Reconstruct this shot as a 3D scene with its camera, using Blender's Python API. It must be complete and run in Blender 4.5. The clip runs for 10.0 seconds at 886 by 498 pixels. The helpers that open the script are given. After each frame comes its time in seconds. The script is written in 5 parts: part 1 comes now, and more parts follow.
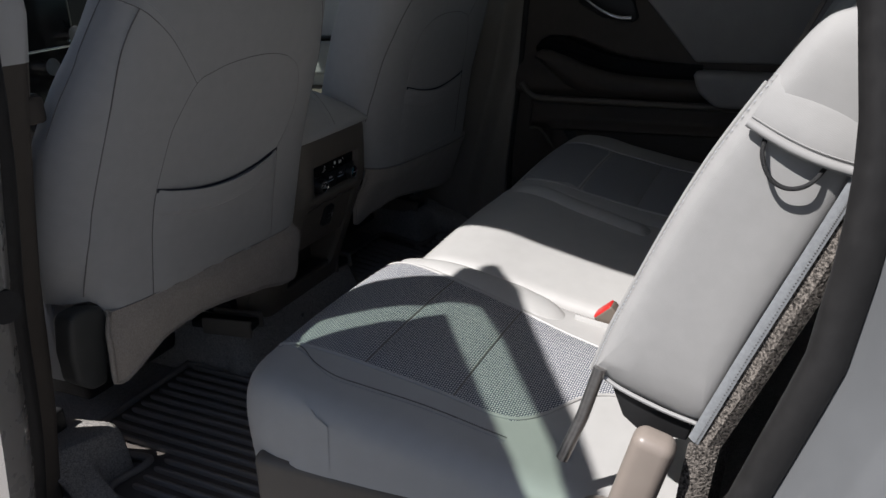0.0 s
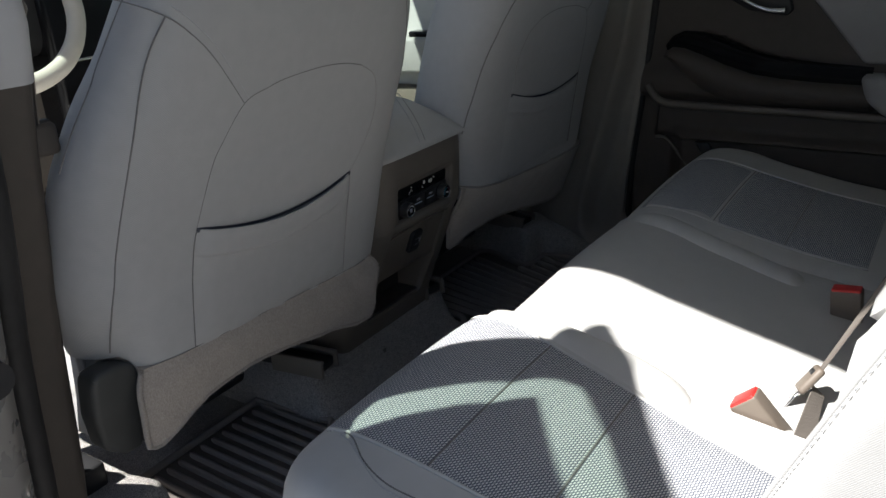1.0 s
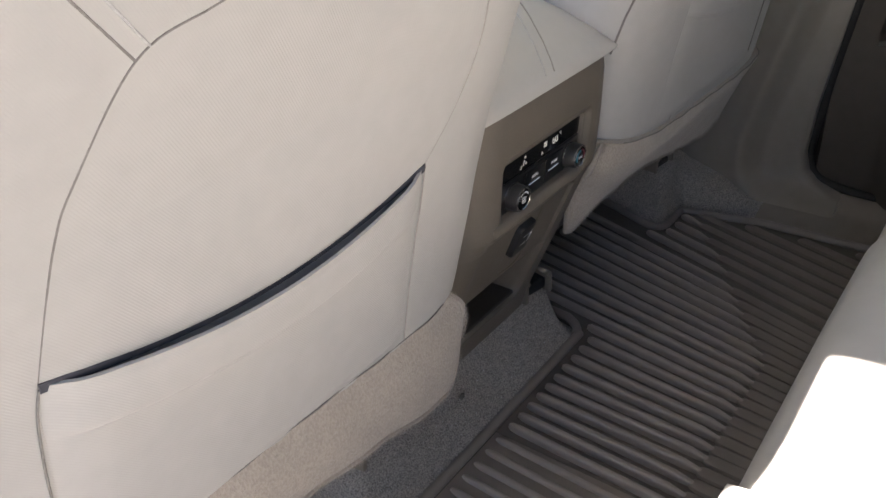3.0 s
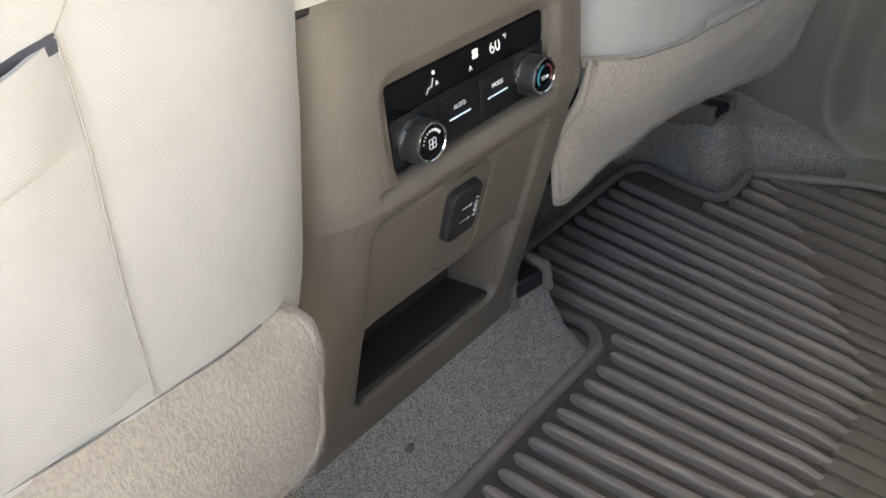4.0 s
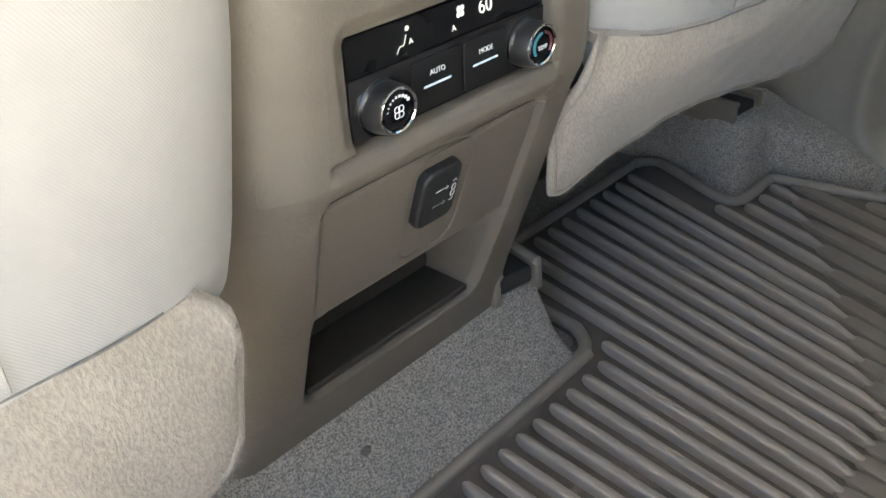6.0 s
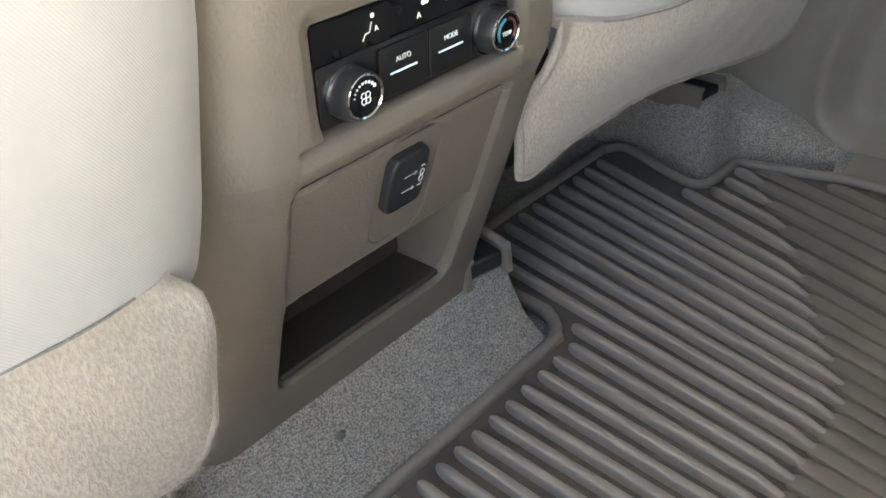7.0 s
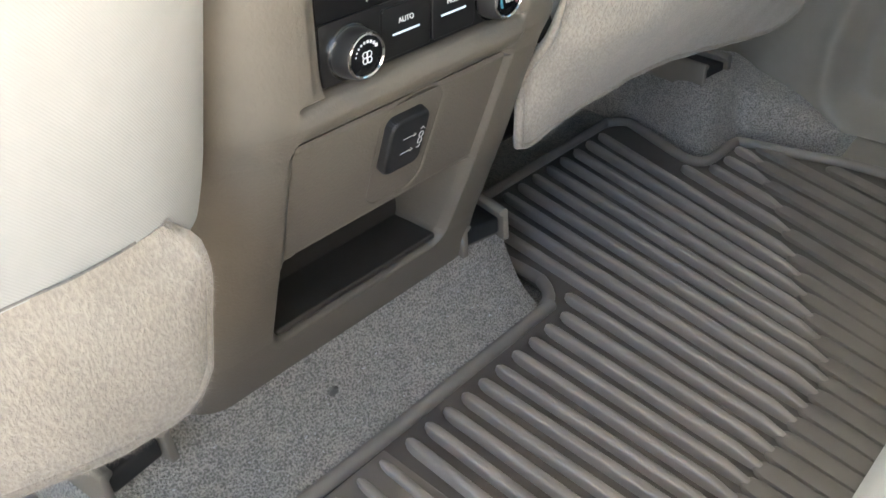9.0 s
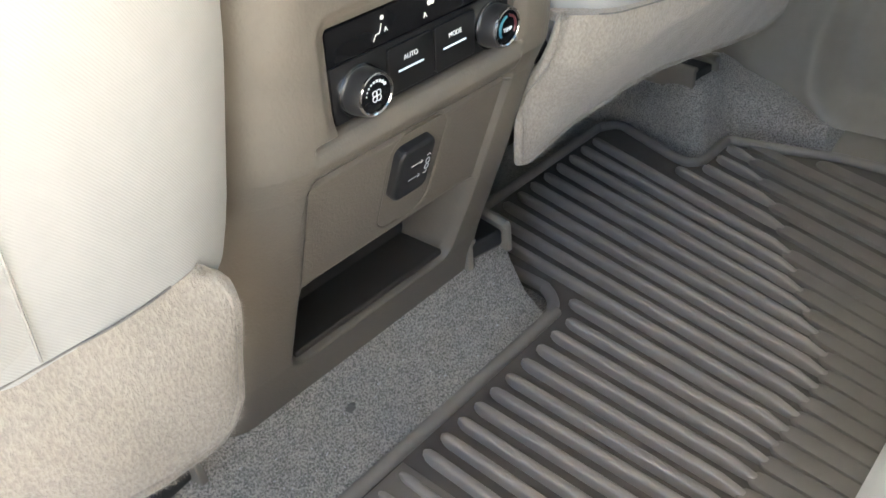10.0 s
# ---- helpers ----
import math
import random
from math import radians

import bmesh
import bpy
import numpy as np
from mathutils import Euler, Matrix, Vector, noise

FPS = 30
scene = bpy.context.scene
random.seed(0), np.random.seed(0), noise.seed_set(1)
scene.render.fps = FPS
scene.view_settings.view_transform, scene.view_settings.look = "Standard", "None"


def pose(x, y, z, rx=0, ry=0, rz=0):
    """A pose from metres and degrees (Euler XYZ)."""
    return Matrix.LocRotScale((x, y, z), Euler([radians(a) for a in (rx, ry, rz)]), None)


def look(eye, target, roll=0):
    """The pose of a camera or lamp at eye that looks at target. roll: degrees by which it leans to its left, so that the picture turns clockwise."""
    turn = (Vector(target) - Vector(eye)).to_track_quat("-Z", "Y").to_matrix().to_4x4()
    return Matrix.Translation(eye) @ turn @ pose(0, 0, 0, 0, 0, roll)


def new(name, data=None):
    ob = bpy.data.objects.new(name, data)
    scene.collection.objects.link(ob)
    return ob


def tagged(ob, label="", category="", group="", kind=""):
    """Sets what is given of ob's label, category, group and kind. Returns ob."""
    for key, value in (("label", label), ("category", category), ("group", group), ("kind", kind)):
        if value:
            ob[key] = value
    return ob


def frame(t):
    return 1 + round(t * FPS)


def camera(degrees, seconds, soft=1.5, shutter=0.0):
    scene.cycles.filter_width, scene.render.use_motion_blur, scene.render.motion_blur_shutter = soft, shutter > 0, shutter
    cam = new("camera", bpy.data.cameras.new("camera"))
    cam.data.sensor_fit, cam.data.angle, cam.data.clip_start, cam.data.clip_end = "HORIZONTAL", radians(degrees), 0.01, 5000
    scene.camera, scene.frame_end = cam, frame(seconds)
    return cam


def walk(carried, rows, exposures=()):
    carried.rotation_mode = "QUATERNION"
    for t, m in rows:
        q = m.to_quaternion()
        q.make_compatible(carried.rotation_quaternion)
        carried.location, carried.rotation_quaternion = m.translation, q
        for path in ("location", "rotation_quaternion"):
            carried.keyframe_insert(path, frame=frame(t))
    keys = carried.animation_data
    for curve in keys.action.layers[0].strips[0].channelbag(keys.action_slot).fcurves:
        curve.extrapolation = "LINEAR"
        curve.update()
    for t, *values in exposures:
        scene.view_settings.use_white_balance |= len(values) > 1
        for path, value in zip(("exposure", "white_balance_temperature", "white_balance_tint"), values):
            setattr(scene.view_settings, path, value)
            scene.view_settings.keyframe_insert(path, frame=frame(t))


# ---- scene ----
cam = camera(58.2, 10.0)
PATH = [
    (0, (-1.354, -0.869, 0.796), (0.336, -0.076, 0.078), -2.3),
    (0.5, (-1.221, -0.837, 0.791), (0.398, 0.104, 0.09), -1.6),
    (1, (-1.121, -0.791, 0.795), (0.416, 0.255, 0.059), -3.6),
    (1.5, (-0.988, -0.665, 0.787), (0.479, 0.429, -0.018), -3.9),
    (2, (-0.874, -0.563, 0.789), (0.547, 0.539, -0.084), -3.0),
    (2.5, (-0.741, -0.43, 0.756), (0.635, 0.664, -0.197), -2.7),
    (3, (-0.651, -0.372, 0.717), (0.687, 0.693, -0.319), -3.6),
    (3.2, (-0.61, -0.369, 0.659), (0.72, 0.722, -0.362), -5.8),
    (4.3, (-0.314, -0.303, 0.515), (0.829, 0.982, -0.506), -9.9),
    (4.5, (-0.31, -0.299, 0.506), (0.808, 0.999, -0.525), -9.1),
    (5, (-0.299, -0.282, 0.502), (0.777, 1.042, -0.541), -7.5),
    (5.5, (-0.299, -0.279, 0.489), (0.804, 1.012, -0.567), -6.0),
    (6, (-0.301, -0.292, 0.498), (0.849, 0.959, -0.556), -6.0),
    (7.5, (-0.309, -0.301, 0.499), (0.874, 0.884, -0.594), -5.6),
    (8, (-0.313, -0.298, 0.493), (0.841, 0.895, -0.623), -5.8),
    (8.5, (-0.313, -0.303, 0.486), (0.816, 0.887, -0.659), -5.3),
    (9, (-0.311, -0.312, 0.499), (0.837, 0.865, -0.64), -3.8),
    (9.5, (-0.313, -0.313, 0.508), (0.849, 0.86, -0.621), -4.1),
    (10, (-0.323, -0.312, 0.524), (0.831, 0.855, -0.619), -6.2),
]
EXPOSURES = [(0, 0.25, 5850, 14), (0.5, 0.85, 5900, 13), (1.0, 1.28, 5900, 11), (1.5, 1.98, 6250, 21), (2.0, 2.58, 6350, 20), (2.5, 2.82, 6550, 18), (3.0, 3.38, 6750, 17),
             (4.5, 4.74, 6650, 8), (5.5, 4.80, 6650, 8), (7.5, 4.95, 6700, 8), (8.5, 5.05, 6700, 8), (10, 5.0, 6700, 8)]
walk(cam, [(t, look(eye, target, roll)) for t, eye, target, roll in PATH], EXPOSURES)

# ---------------------------------------------------------------- sky and sun
SUN_TO = Vector((0.63, -0.34, -1.0)).normalized()
world = bpy.data.worlds.new("sky")
scene.world = world
world.use_nodes = True
wn = world.node_tree.nodes
sky = wn.new("ShaderNodeTexSky")
sky.sky_type = 'NISHITA'
sky.sun_disc = False
sky.sun_elevation = math.asin(-SUN_TO.z)
sky.sun_rotation = math.atan2(-SUN_TO.x, -SUN_TO.y)
wn["Background"].inputs["Strength"].default_value = 0.044
world.node_tree.links.new(sky.outputs["Color"], wn["Background"].inputs["Color"])
sun_data = bpy.data.lights.new("sun", 'SUN')
sun_data.energy, sun_data.angle, sun_data.color = 5.0, radians(0.6), (1.0, 0.93, 0.81)
sun = new("sun", sun_data)
sun.matrix_world = look((-6, 5, 9), Vector((-6, 5, 9)) + SUN_TO)


# ---------------------------------------------------------------- materials
def mat(name, color, rough=0.6, metal=0.0, vary=0.12, vscale=30.0, bump=0.0, bscale=400.0, stain=0.08, sscale=3.0,
        spec=0.5, coat=0.0, kind="noise", sheen=0.0, dark=None, bdist=0.001, angle=0.0, stretch=1.0):
    """A surface with fine grain (bscale), mottling (vscale) and broad wear (sscale). kind: noise, twill, weave or fibre relief."""
    m = bpy.data.materials.new(name)
    m.use_nodes = True
    nt, n = m.node_tree, m.node_tree.nodes
    p = n["Principled BSDF"]
    p.inputs["Roughness"].default_value = rough
    p.inputs["Metallic"].default_value = metal
    p.inputs["Specular IOR Level"].default_value = spec
    p.inputs["Coat Weight"].default_value = coat
    p.inputs["Sheen Weight"].default_value = sheen
    tc = n.new("ShaderNodeTexCoord")
    mp = n.new("ShaderNodeMapping")
    mp.inputs["Rotation"].default_value = (0, 0, angle)
    mp.inputs["Scale"].default_value = (1, 1, stretch)
    nt.links.new(tc.outputs["Object"], mp.inputs["Vector"])

    def noise_tex(scale, detail=4.0, dist=0.0):
        t = n.new("ShaderNodeTexNoise")
        t.inputs["Scale"].default_value, t.inputs["Detail"].default_value = scale, detail
        t.inputs["Distortion"].default_value = dist
        nt.links.new(mp.outputs["Vector"], t.inputs["Vector"])
        return t.outputs["Fac"]

    def mathn(op, a, b):
        k = n.new("ShaderNodeMath")
        k.operation = op
        for i, v in enumerate((a, b)):
            if isinstance(v, (int, float)):
                k.inputs[i].default_value = v
            else:
                nt.links.new(v, k.inputs[i])
        return k.outputs[0]

    def wave(scale, direction, axis_dist=0.0):
        w = n.new("ShaderNodeTexWave")
        w.wave_type, w.bands_direction = 'BANDS', direction
        w.inputs["Scale"].default_value, w.inputs["Distortion"].default_value = scale, axis_dist
        nt.links.new(mp.outputs["Vector"], w.inputs["Vector"])
        return w.outputs["Fac"]

    relief = None
    if kind == "noise":
        relief = noise_tex(bscale, 3.0)
    elif kind == "fibre":
        relief = mathn('ADD', mathn('MULTIPLY', noise_tex(bscale, 6.0, 0.15), 1.66), mathn('MULTIPLY', noise_tex(bscale * 0.22, 4.0, 0.2), 0.34))
    elif kind == "twill":
        relief = mathn('ADD', wave(bscale, 'DIAGONAL', 0.3), mathn('MULTIPLY', noise_tex(bscale * 4, 2.0), 0.6))
    elif kind == "weave":
        relief = mathn('MULTIPLY', wave(bscale, 'Y', 0.2), wave(bscale * 1.1, 'DIAGONAL', 0.2))
    mott = noise_tex(vscale, 5.0)
    broad = noise_tex(sscale, 3.0)
    lo = tuple(c * (1 - vary) for c in color) if dark is None else dark
    hi = tuple(min(1.0, c * (1 + vary)) for c in color)
    ramp = n.new("ShaderNodeValToRGB")
    ramp.color_ramp.elements[0].position, ramp.color_ramp.elements[1].position = 0.3, 0.7
    ramp.color_ramp.elements[0].color, ramp.color_ramp.elements[1].color = (*lo, 1), (*hi, 1)
    if kind in ("weave", "fibre", "twill") and dark is not None:
        src = relief if kind != "fibre" else mathn('MULTIPLY', relief, 0.5)
        if kind == "fibre":
            ramp.color_ramp.elements[0].position, ramp.color_ramp.elements[1].position = 0.39, 0.61
        if kind == "weave":
            ramp.color_ramp.elements[0].position, ramp.color_ramp.elements[1].position = 0.16, 0.42
        nt.links.new(src, ramp.inputs["Fac"])
    else:
        nt.links.new(mott, ramp.inputs["Fac"])
    hsv = n.new("ShaderNodeHueSaturation")
    nt.links.new(ramp.outputs["Color"], hsv.inputs["Color"])
    nt.links.new(mathn('ADD', 1.0 - stain, mathn('MULTIPLY', broad, stain * 2)), hsv.inputs["Value"])
    nt.links.new(hsv.outputs["Color"], p.inputs["Base Color"])
    nt.links.new(mathn('ADD', rough - 0.06, mathn('MULTIPLY', mott, 0.12)), p.inputs["Roughness"])
    if bump:
        b = n.new("ShaderNodeBump")
        b.inputs["Strength"].default_value, b.inputs["Distance"].default_value = bump, bdist
        nt.links.new(relief, b.inputs["Height"])
        nt.links.new(b.outputs["Normal"], p.inputs["Normal"])
    return m


LEATHER = mat("grey_seat_cloth", (0.408, 0.402, 0.393), 0.62, vary=0.03, vscale=60, bump=0.12, bscale=360, stain=0.03,
              kind="twill", spec=0.35, sheen=0.15, bdist=0.0008)
LEATHERETTE = mat("pale_leatherette", (0.53, 0.52, 0.50), 0.5, vary=0.025, vscale=40, bump=0.18, bscale=1500, stain=0.03, spec=0.4,
                  bdist=0.0005)
MESH = mat("woven_grey_insert", (0.66, 0.655, 0.64), 0.75, bump=0.6, bscale=112, kind="weave", dark=(0.155, 0.165, 0.198),
           stain=0.04, spec=0.25, bdist=0.001)
CREASE_MAT = mat("grey_seam_thread", (0.33, 0.315, 0.295), 0.8, vary=0.1, vscale=300)
SEAM = mat("dark_seam_thread", (0.20, 0.19, 0.18), 0.8, vary=0.2, vscale=300)
# dark colour that paints the shade inside the map pockets' mouths
MOUTH_SHADE = mat("dark_blue_grey_mouth_shade", (0.05, 0.052, 0.065), 0.9, vary=0.15, vscale=200)
STITCH = mat("grey_stitch_thread", (0.45, 0.45, 0.45), 0.7, vary=0.15, vscale=500)
PALE_STITCH = mat("pale_stitch_thread", (0.55, 0.57, 0.60), 0.7, vary=0.1, vscale=500)
FELT = mat("beige_felt", (0.375, 0.332, 0.288), 0.95, bump=0.55, bscale=560, stretch=0.6, kind="fibre", dark=(0.335, 0.296, 0.257), stain=0.1,
           sscale=18, spec=0.1, sheen=0.3, bdist=0.0011)
CARPET = mat("grey_floor_carpet", (0.545, 0.51, 0.474), 0.97, bump=1.0, bscale=560, kind="fibre", dark=(0.235, 0.221, 0.206),
             stain=0.12, sscale=14, spec=0.1, sheen=0.2, bdist=0.003)
# four tones for one mat: darkest base, palest ribs, two between
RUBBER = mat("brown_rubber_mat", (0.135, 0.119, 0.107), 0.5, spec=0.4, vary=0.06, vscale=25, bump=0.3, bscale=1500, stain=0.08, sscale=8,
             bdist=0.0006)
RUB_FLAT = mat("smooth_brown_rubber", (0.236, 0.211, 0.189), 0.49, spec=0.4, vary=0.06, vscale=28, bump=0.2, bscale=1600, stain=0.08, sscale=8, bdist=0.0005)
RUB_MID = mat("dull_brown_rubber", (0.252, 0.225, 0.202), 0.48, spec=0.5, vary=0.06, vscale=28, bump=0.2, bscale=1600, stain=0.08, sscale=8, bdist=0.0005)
RUB_PALE = mat("pale_brown_rubber", (0.335, 0.297, 0.266), 0.42, spec=0.6, vary=0.06, vscale=30, bump=0.15, bscale=1800, stain=0.06, sscale=9,
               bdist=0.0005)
TAUPE = mat("taupe_grained_plastic", (0.162, 0.141, 0.117), 0.42, vary=0.04, vscale=50, bump=0.5, bscale=480, stain=0.05, sscale=6,
            spec=0.4, bdist=0.0006)
COVER = mat("taupe_cover_plastic", (0.215, 0.19, 0.162), 0.5, vary=0.04, vscale=60, bump=0.3, bscale=900, bdist=0.0005)
PILLAR_TRIM = mat("grey_taupe_trim", (0.250, 0.226, 0.194), 0.4, vary=0.04, vscale=50, bump=0.3, bscale=900, stain=0.05, sscale=6, bdist=0.0006)
TRAY = mat("dark_brown_tray_lining", (0.045, 0.040, 0.035), 0.36, vary=0.06, vscale=50, bump=0.3, bscale=900, bdist=0.0006)
TAUPE_DARK = mat("dark_taupe_plastic", (0.085, 0.072, 0.061), 0.6, vary=0.06, vscale=50, bump=0.3, bscale=900, stain=0.08, spec=0.35,
                 bdist=0.0006)
LIGHT_TRIM = mat("light_grey_pillar_trim", (0.55, 0.54, 0.53), 0.65, vary=0.03, bump=0.2, bscale=1200, bdist=0.0005)
BLACK = mat("black_plastic", (0.02, 0.02, 0.021), 0.5, vary=0.2, bump=0.2, bscale=1400, bdist=0.0005)
GLOSS = mat("gloss_black_panel", (0.010, 0.010, 0.011), 0.14, vary=0.1, spec=0.25)
SATIN = mat("satin_black_key", (0.014, 0.014, 0.015), 0.35, vary=0.1, spec=0.3)
SEAL = mat("black_rubber_seal", (0.022, 0.021, 0.021), 0.6, vary=0.2, vscale=80, stain=0.2, sscale=12, spec=0.4)
DARK_METAL = mat("dark_satin_metal", (0.075, 0.075, 0.078), 0.36, metal=0.7, vary=0.05)
CHROME = mat("chrome", (0.75, 0.75, 0.76), 0.12, metal=1.0, vary=0.04)
STEEL = mat("brushed_seat_steel", (0.35, 0.34, 0.33), 0.35, metal=0.9, vary=0.1, vscale=200)
BELT_TAUPE = mat("tan_belt_plastic", (0.165, 0.135, 0.108), 0.5, vary=0.05, bump=0.2, bscale=1200, bdist=0.0005)
LEVER = mat("taupe_lever_plastic", (0.30, 0.255, 0.22), 0.36, vary=0.04, bump=0.1, bscale=1200, bdist=0.0004)
RED = mat("red_release_plastic", (0.62, 0.03, 0.025), 0.4, vary=0.06)
PAINT_GREY = mat("grey_jamb_paint", (0.215, 0.222, 0.23), 0.3, metal=0.2, vary=0.03, spec=0.5, coat=0.5, stain=0.06)
PAINT = mat("champagne_body_paint", (0.42, 0.40, 0.375), 0.28, metal=0.25, vary=0.02, spec=0.5, coat=0.6, stain=0.05)
WEBBING = mat("belt_webbing", (0.17, 0.148, 0.128), 0.8, vary=0.1, bump=0.4, bscale=400, kind="twill", bdist=0.0006)
DOORSOFT = mat("grey_door_vinyl", (0.34, 0.33, 0.32), 0.6, vary=0.04, bump=0.25, bscale=1000, bdist=0.0006)
HEADLINER = mat("pale_headliner", (0.55, 0.54, 0.52), 0.95, vary=0.04, bump=0.3, bscale=1500)
PAPER = mat("white_paper_sheet", (0.78, 0.78, 0.76), 0.8, vary=0.02)
ASPHALT = mat("pale_asphalt", (0.20, 0.195, 0.185), 0.95, vary=0.25, vscale=60, bump=0.6, bscale=180, stain=0.2, sscale=0.4, bdist=0.004)
CORD = mat("black_elastic_cord", (0.03, 0.03, 0.031), 0.75, vary=0.2, bump=0.5, bscale=900, kind="twill")
BACKCARPET = mat("grey_brown_back_carpet", (0.28, 0.25, 0.22), 0.97, bump=1.0, bscale=380, kind="fibre", dark=(0.03, 0.026, 0.023), stain=0.15, sscale=20, bdist=0.003)
ZIP = mat("grey_zip_tape", (0.33, 0.345, 0.36), 0.6, vary=0.1, vscale=300, bump=0.3, bscale=1200)


def lit(name, color, strength):
    m = bpy.data.materials.new(name)
    m.use_nodes = True
    p = m.node_tree.nodes["Principled BSDF"]
    p.inputs["Base Color"].default_value = (*color, 1)
    p.inputs["Emission Color"].default_value = (*color, 1)
    p.inputs["Emission Strength"].default_value = strength
    return m


LCD = lit("lit_display_segment", (0.80, 0.80, 0.72), 0.020)
LEGEND = lit("white_key_legend", (0.62, 0.63, 0.65), 0.011)
PRINT = mat("pale_grey_print", (0.5, 0.5, 0.5), 0.6, vary=0.1)
LEGEND_BLUE = lit("pale_blue_key_legend", (0.55, 0.66, 0.80), 0.02)
ARC_BLUE = lit("blue_dial_arc", (0.03, 0.16, 0.22), 0.006)


def glass_mat(name, tint, rough=0.0):
    m = bpy.data.materials.new(name)
    m.use_nodes = True
    nt, n = m.node_tree, m.node_tree.nodes
    n.remove(n["Principled BSDF"])
    mix, tr, gl = n.new("ShaderNodeMixShader"), n.new("ShaderNodeBsdfTransparent"), n.new("ShaderNodeBsdfGlossy")
    tr.inputs["Color"].default_value = (*tint, 1)
    gl.inputs["Roughness"].default_value = 0.02
    mix.inputs[0].default_value = 0.05
    nt.links.new(tr.outputs[0], mix.inputs[1])
    nt.links.new(gl.outputs[0], mix.inputs[2])
    nt.links.new(mix.outputs[0], n["Material Output"].inputs["Surface"])
    return m


GLASS = glass_mat("clear_glass", (0.80, 0.86, 0.82))
SIDE_TINT = glass_mat("light_tinted_glass", (0.74, 0.765, 0.70))
TINT = glass_mat("tinted_privacy_glass", (0.45, 0.48, 0.46))


# ---------------------------------------------------------------- mesh helpers
def thing(name, label, category, kind="", group="", at=(0, 0, 0)):
    ob = new(name)
    ob.location = at
    return tagged(ob, label, category, group, kind)


def part(name, bm, material, parent=None, label="", smooth=True):
    me = bpy.data.meshes.new(name)
    bmesh.ops.recalc_face_normals(bm, faces=bm.faces[:])
    for e in bm.edges:
        e.smooth = len(e.link_faces) == 2 and e.calc_face_angle(0) < radians(48)
    bm.to_mesh(me)
    bm.free()
    for p in me.polygons:
        p.use_smooth = smooth
    me.materials.append(material)
    ob = new(name, me)
    if parent is not None:
        ob.parent = parent
        off = parent.location if parent.parent is None else Vector((0, 0, 0))
        ob.matrix_parent_inverse = Matrix.Translation(-off)
    if label:
        ob["label"] = label
    return ob


def grid(pts, close_u=False, close_v=False, cap_u=False):
    """pts[i][j] -> a bmesh of quads."""
    bm = bmesh.new()
    vs = [[bm.verts.new(p) for p in row] for row in pts]
    a, b = len(pts), len(pts[0])
    for i in range(a if close_u else a - 1):
        for j in range(b if close_v else b - 1):
            q = (vs[i][j], vs[(i + 1) % a][j], vs[(i + 1) % a][(j + 1) % b], vs[i][(j + 1) % b])
            bm.faces.new(q)
    if cap_u:
        bm.faces.new(vs[0])
        bm.faces.new(vs[-1])
    return bm


def slab(pts, thick):
    """A sheet with thickness behind it along its own normals."""
    P = np.array(pts, float)
    du = np.gradient(P, axis=0)
    dv = np.gradient(P, axis=1)
    nrm = np.cross(du, dv)
    nrm /= np.linalg.norm(nrm, axis=2, keepdims=True) + 1e-12
    Q = P - nrm * thick
    a, b = P.shape[:2]
    bm = bmesh.new()
    v1 = [[bm.verts.new(P[i, j]) for j in range(b)] for i in range(a)]
    v2 = [[bm.verts.new(Q[i, j]) for j in range(b)] for i in range(a)]
    for i in range(a - 1):
        for j in range(b - 1):
            bm.faces.new((v1[i][j], v1[i + 1][j], v1[i + 1][j + 1], v1[i][j + 1]))
            bm.faces.new((v2[i][j], v2[i][j + 1], v2[i + 1][j + 1], v2[i + 1][j]))
    for i in range(a - 1):
        for j in (0, b - 1):
            bm.faces.new((v1[i][j], v1[i + 1][j], v2[i + 1][j], v2[i][j]))
    for j in range(b - 1):
        for i in (0, a - 1):
            bm.faces.new((v1[i][j], v1[i][j + 1], v2[i][j + 1], v2[i][j]))
    return bm


def box(lo, hi, r=0.004, seg=3, m=None):
    bm = bmesh.new()
    bmesh.ops.create_cube(bm, size=1)
    for v in bm.verts:
        v.co = Vector([(lo[k] + hi[k]) / 2 + v.co[k] * (hi[k] - lo[k]) for k in range(3)])
    if r:
        bmesh.ops.bevel(bm, geom=bm.edges[:], offset=r, segments=seg, profile=0.5, affect='EDGES')
    if m is not None:
        bm.transform(m)
    return bm


def tube(pts, r, n=8, close=False, flat=1.0):
    """A round cord along points. r: a number or one for each point."""
    P = [Vector(p) for p in pts]
    rings = []
    prev = None
    for i, p in enumerate(P):
        t = (P[(i + 1) % len(P)] - P[i - 1]) if close else (P[min(i + 1, len(P) - 1)] - P[max(i - 1, 0)])
        t.normalize()
        a = t.orthogonal().normalized() if prev is None else (prev - t * prev.dot(t)).normalized()
        prev = a
        b = t.cross(a)
        rr = r[i] if isinstance(r, (list, tuple)) else r
        rings.append([p + (a * math.cos(k) + b * math.sin(k) * flat) * rr for k in [2 * math.pi * q / n for q in range(n)]])
    return grid(rings, close_u=close, close_v=True, cap_u=not close)


def spline(pts, n=8):
    """Catmull-Rom through the points."""
    P = [Vector(p) for p in pts]
    out = []
    for i in range(len(P) - 1):
        p0, p1, p2, p3 = P[max(i - 1, 0)], P[i], P[i + 1], P[min(i + 2, len(P) - 1)]
        for k in range(n):
            t = k / n
            out.append(0.5 * ((2 * p1) + (p2 - p0) * t + (2 * p0 - 5 * p1 + 4 * p2 - p3) * t * t + (3 * p1 - p0 - 3 * p2 + p3) * t ** 3))
    return out + [P[-1]]


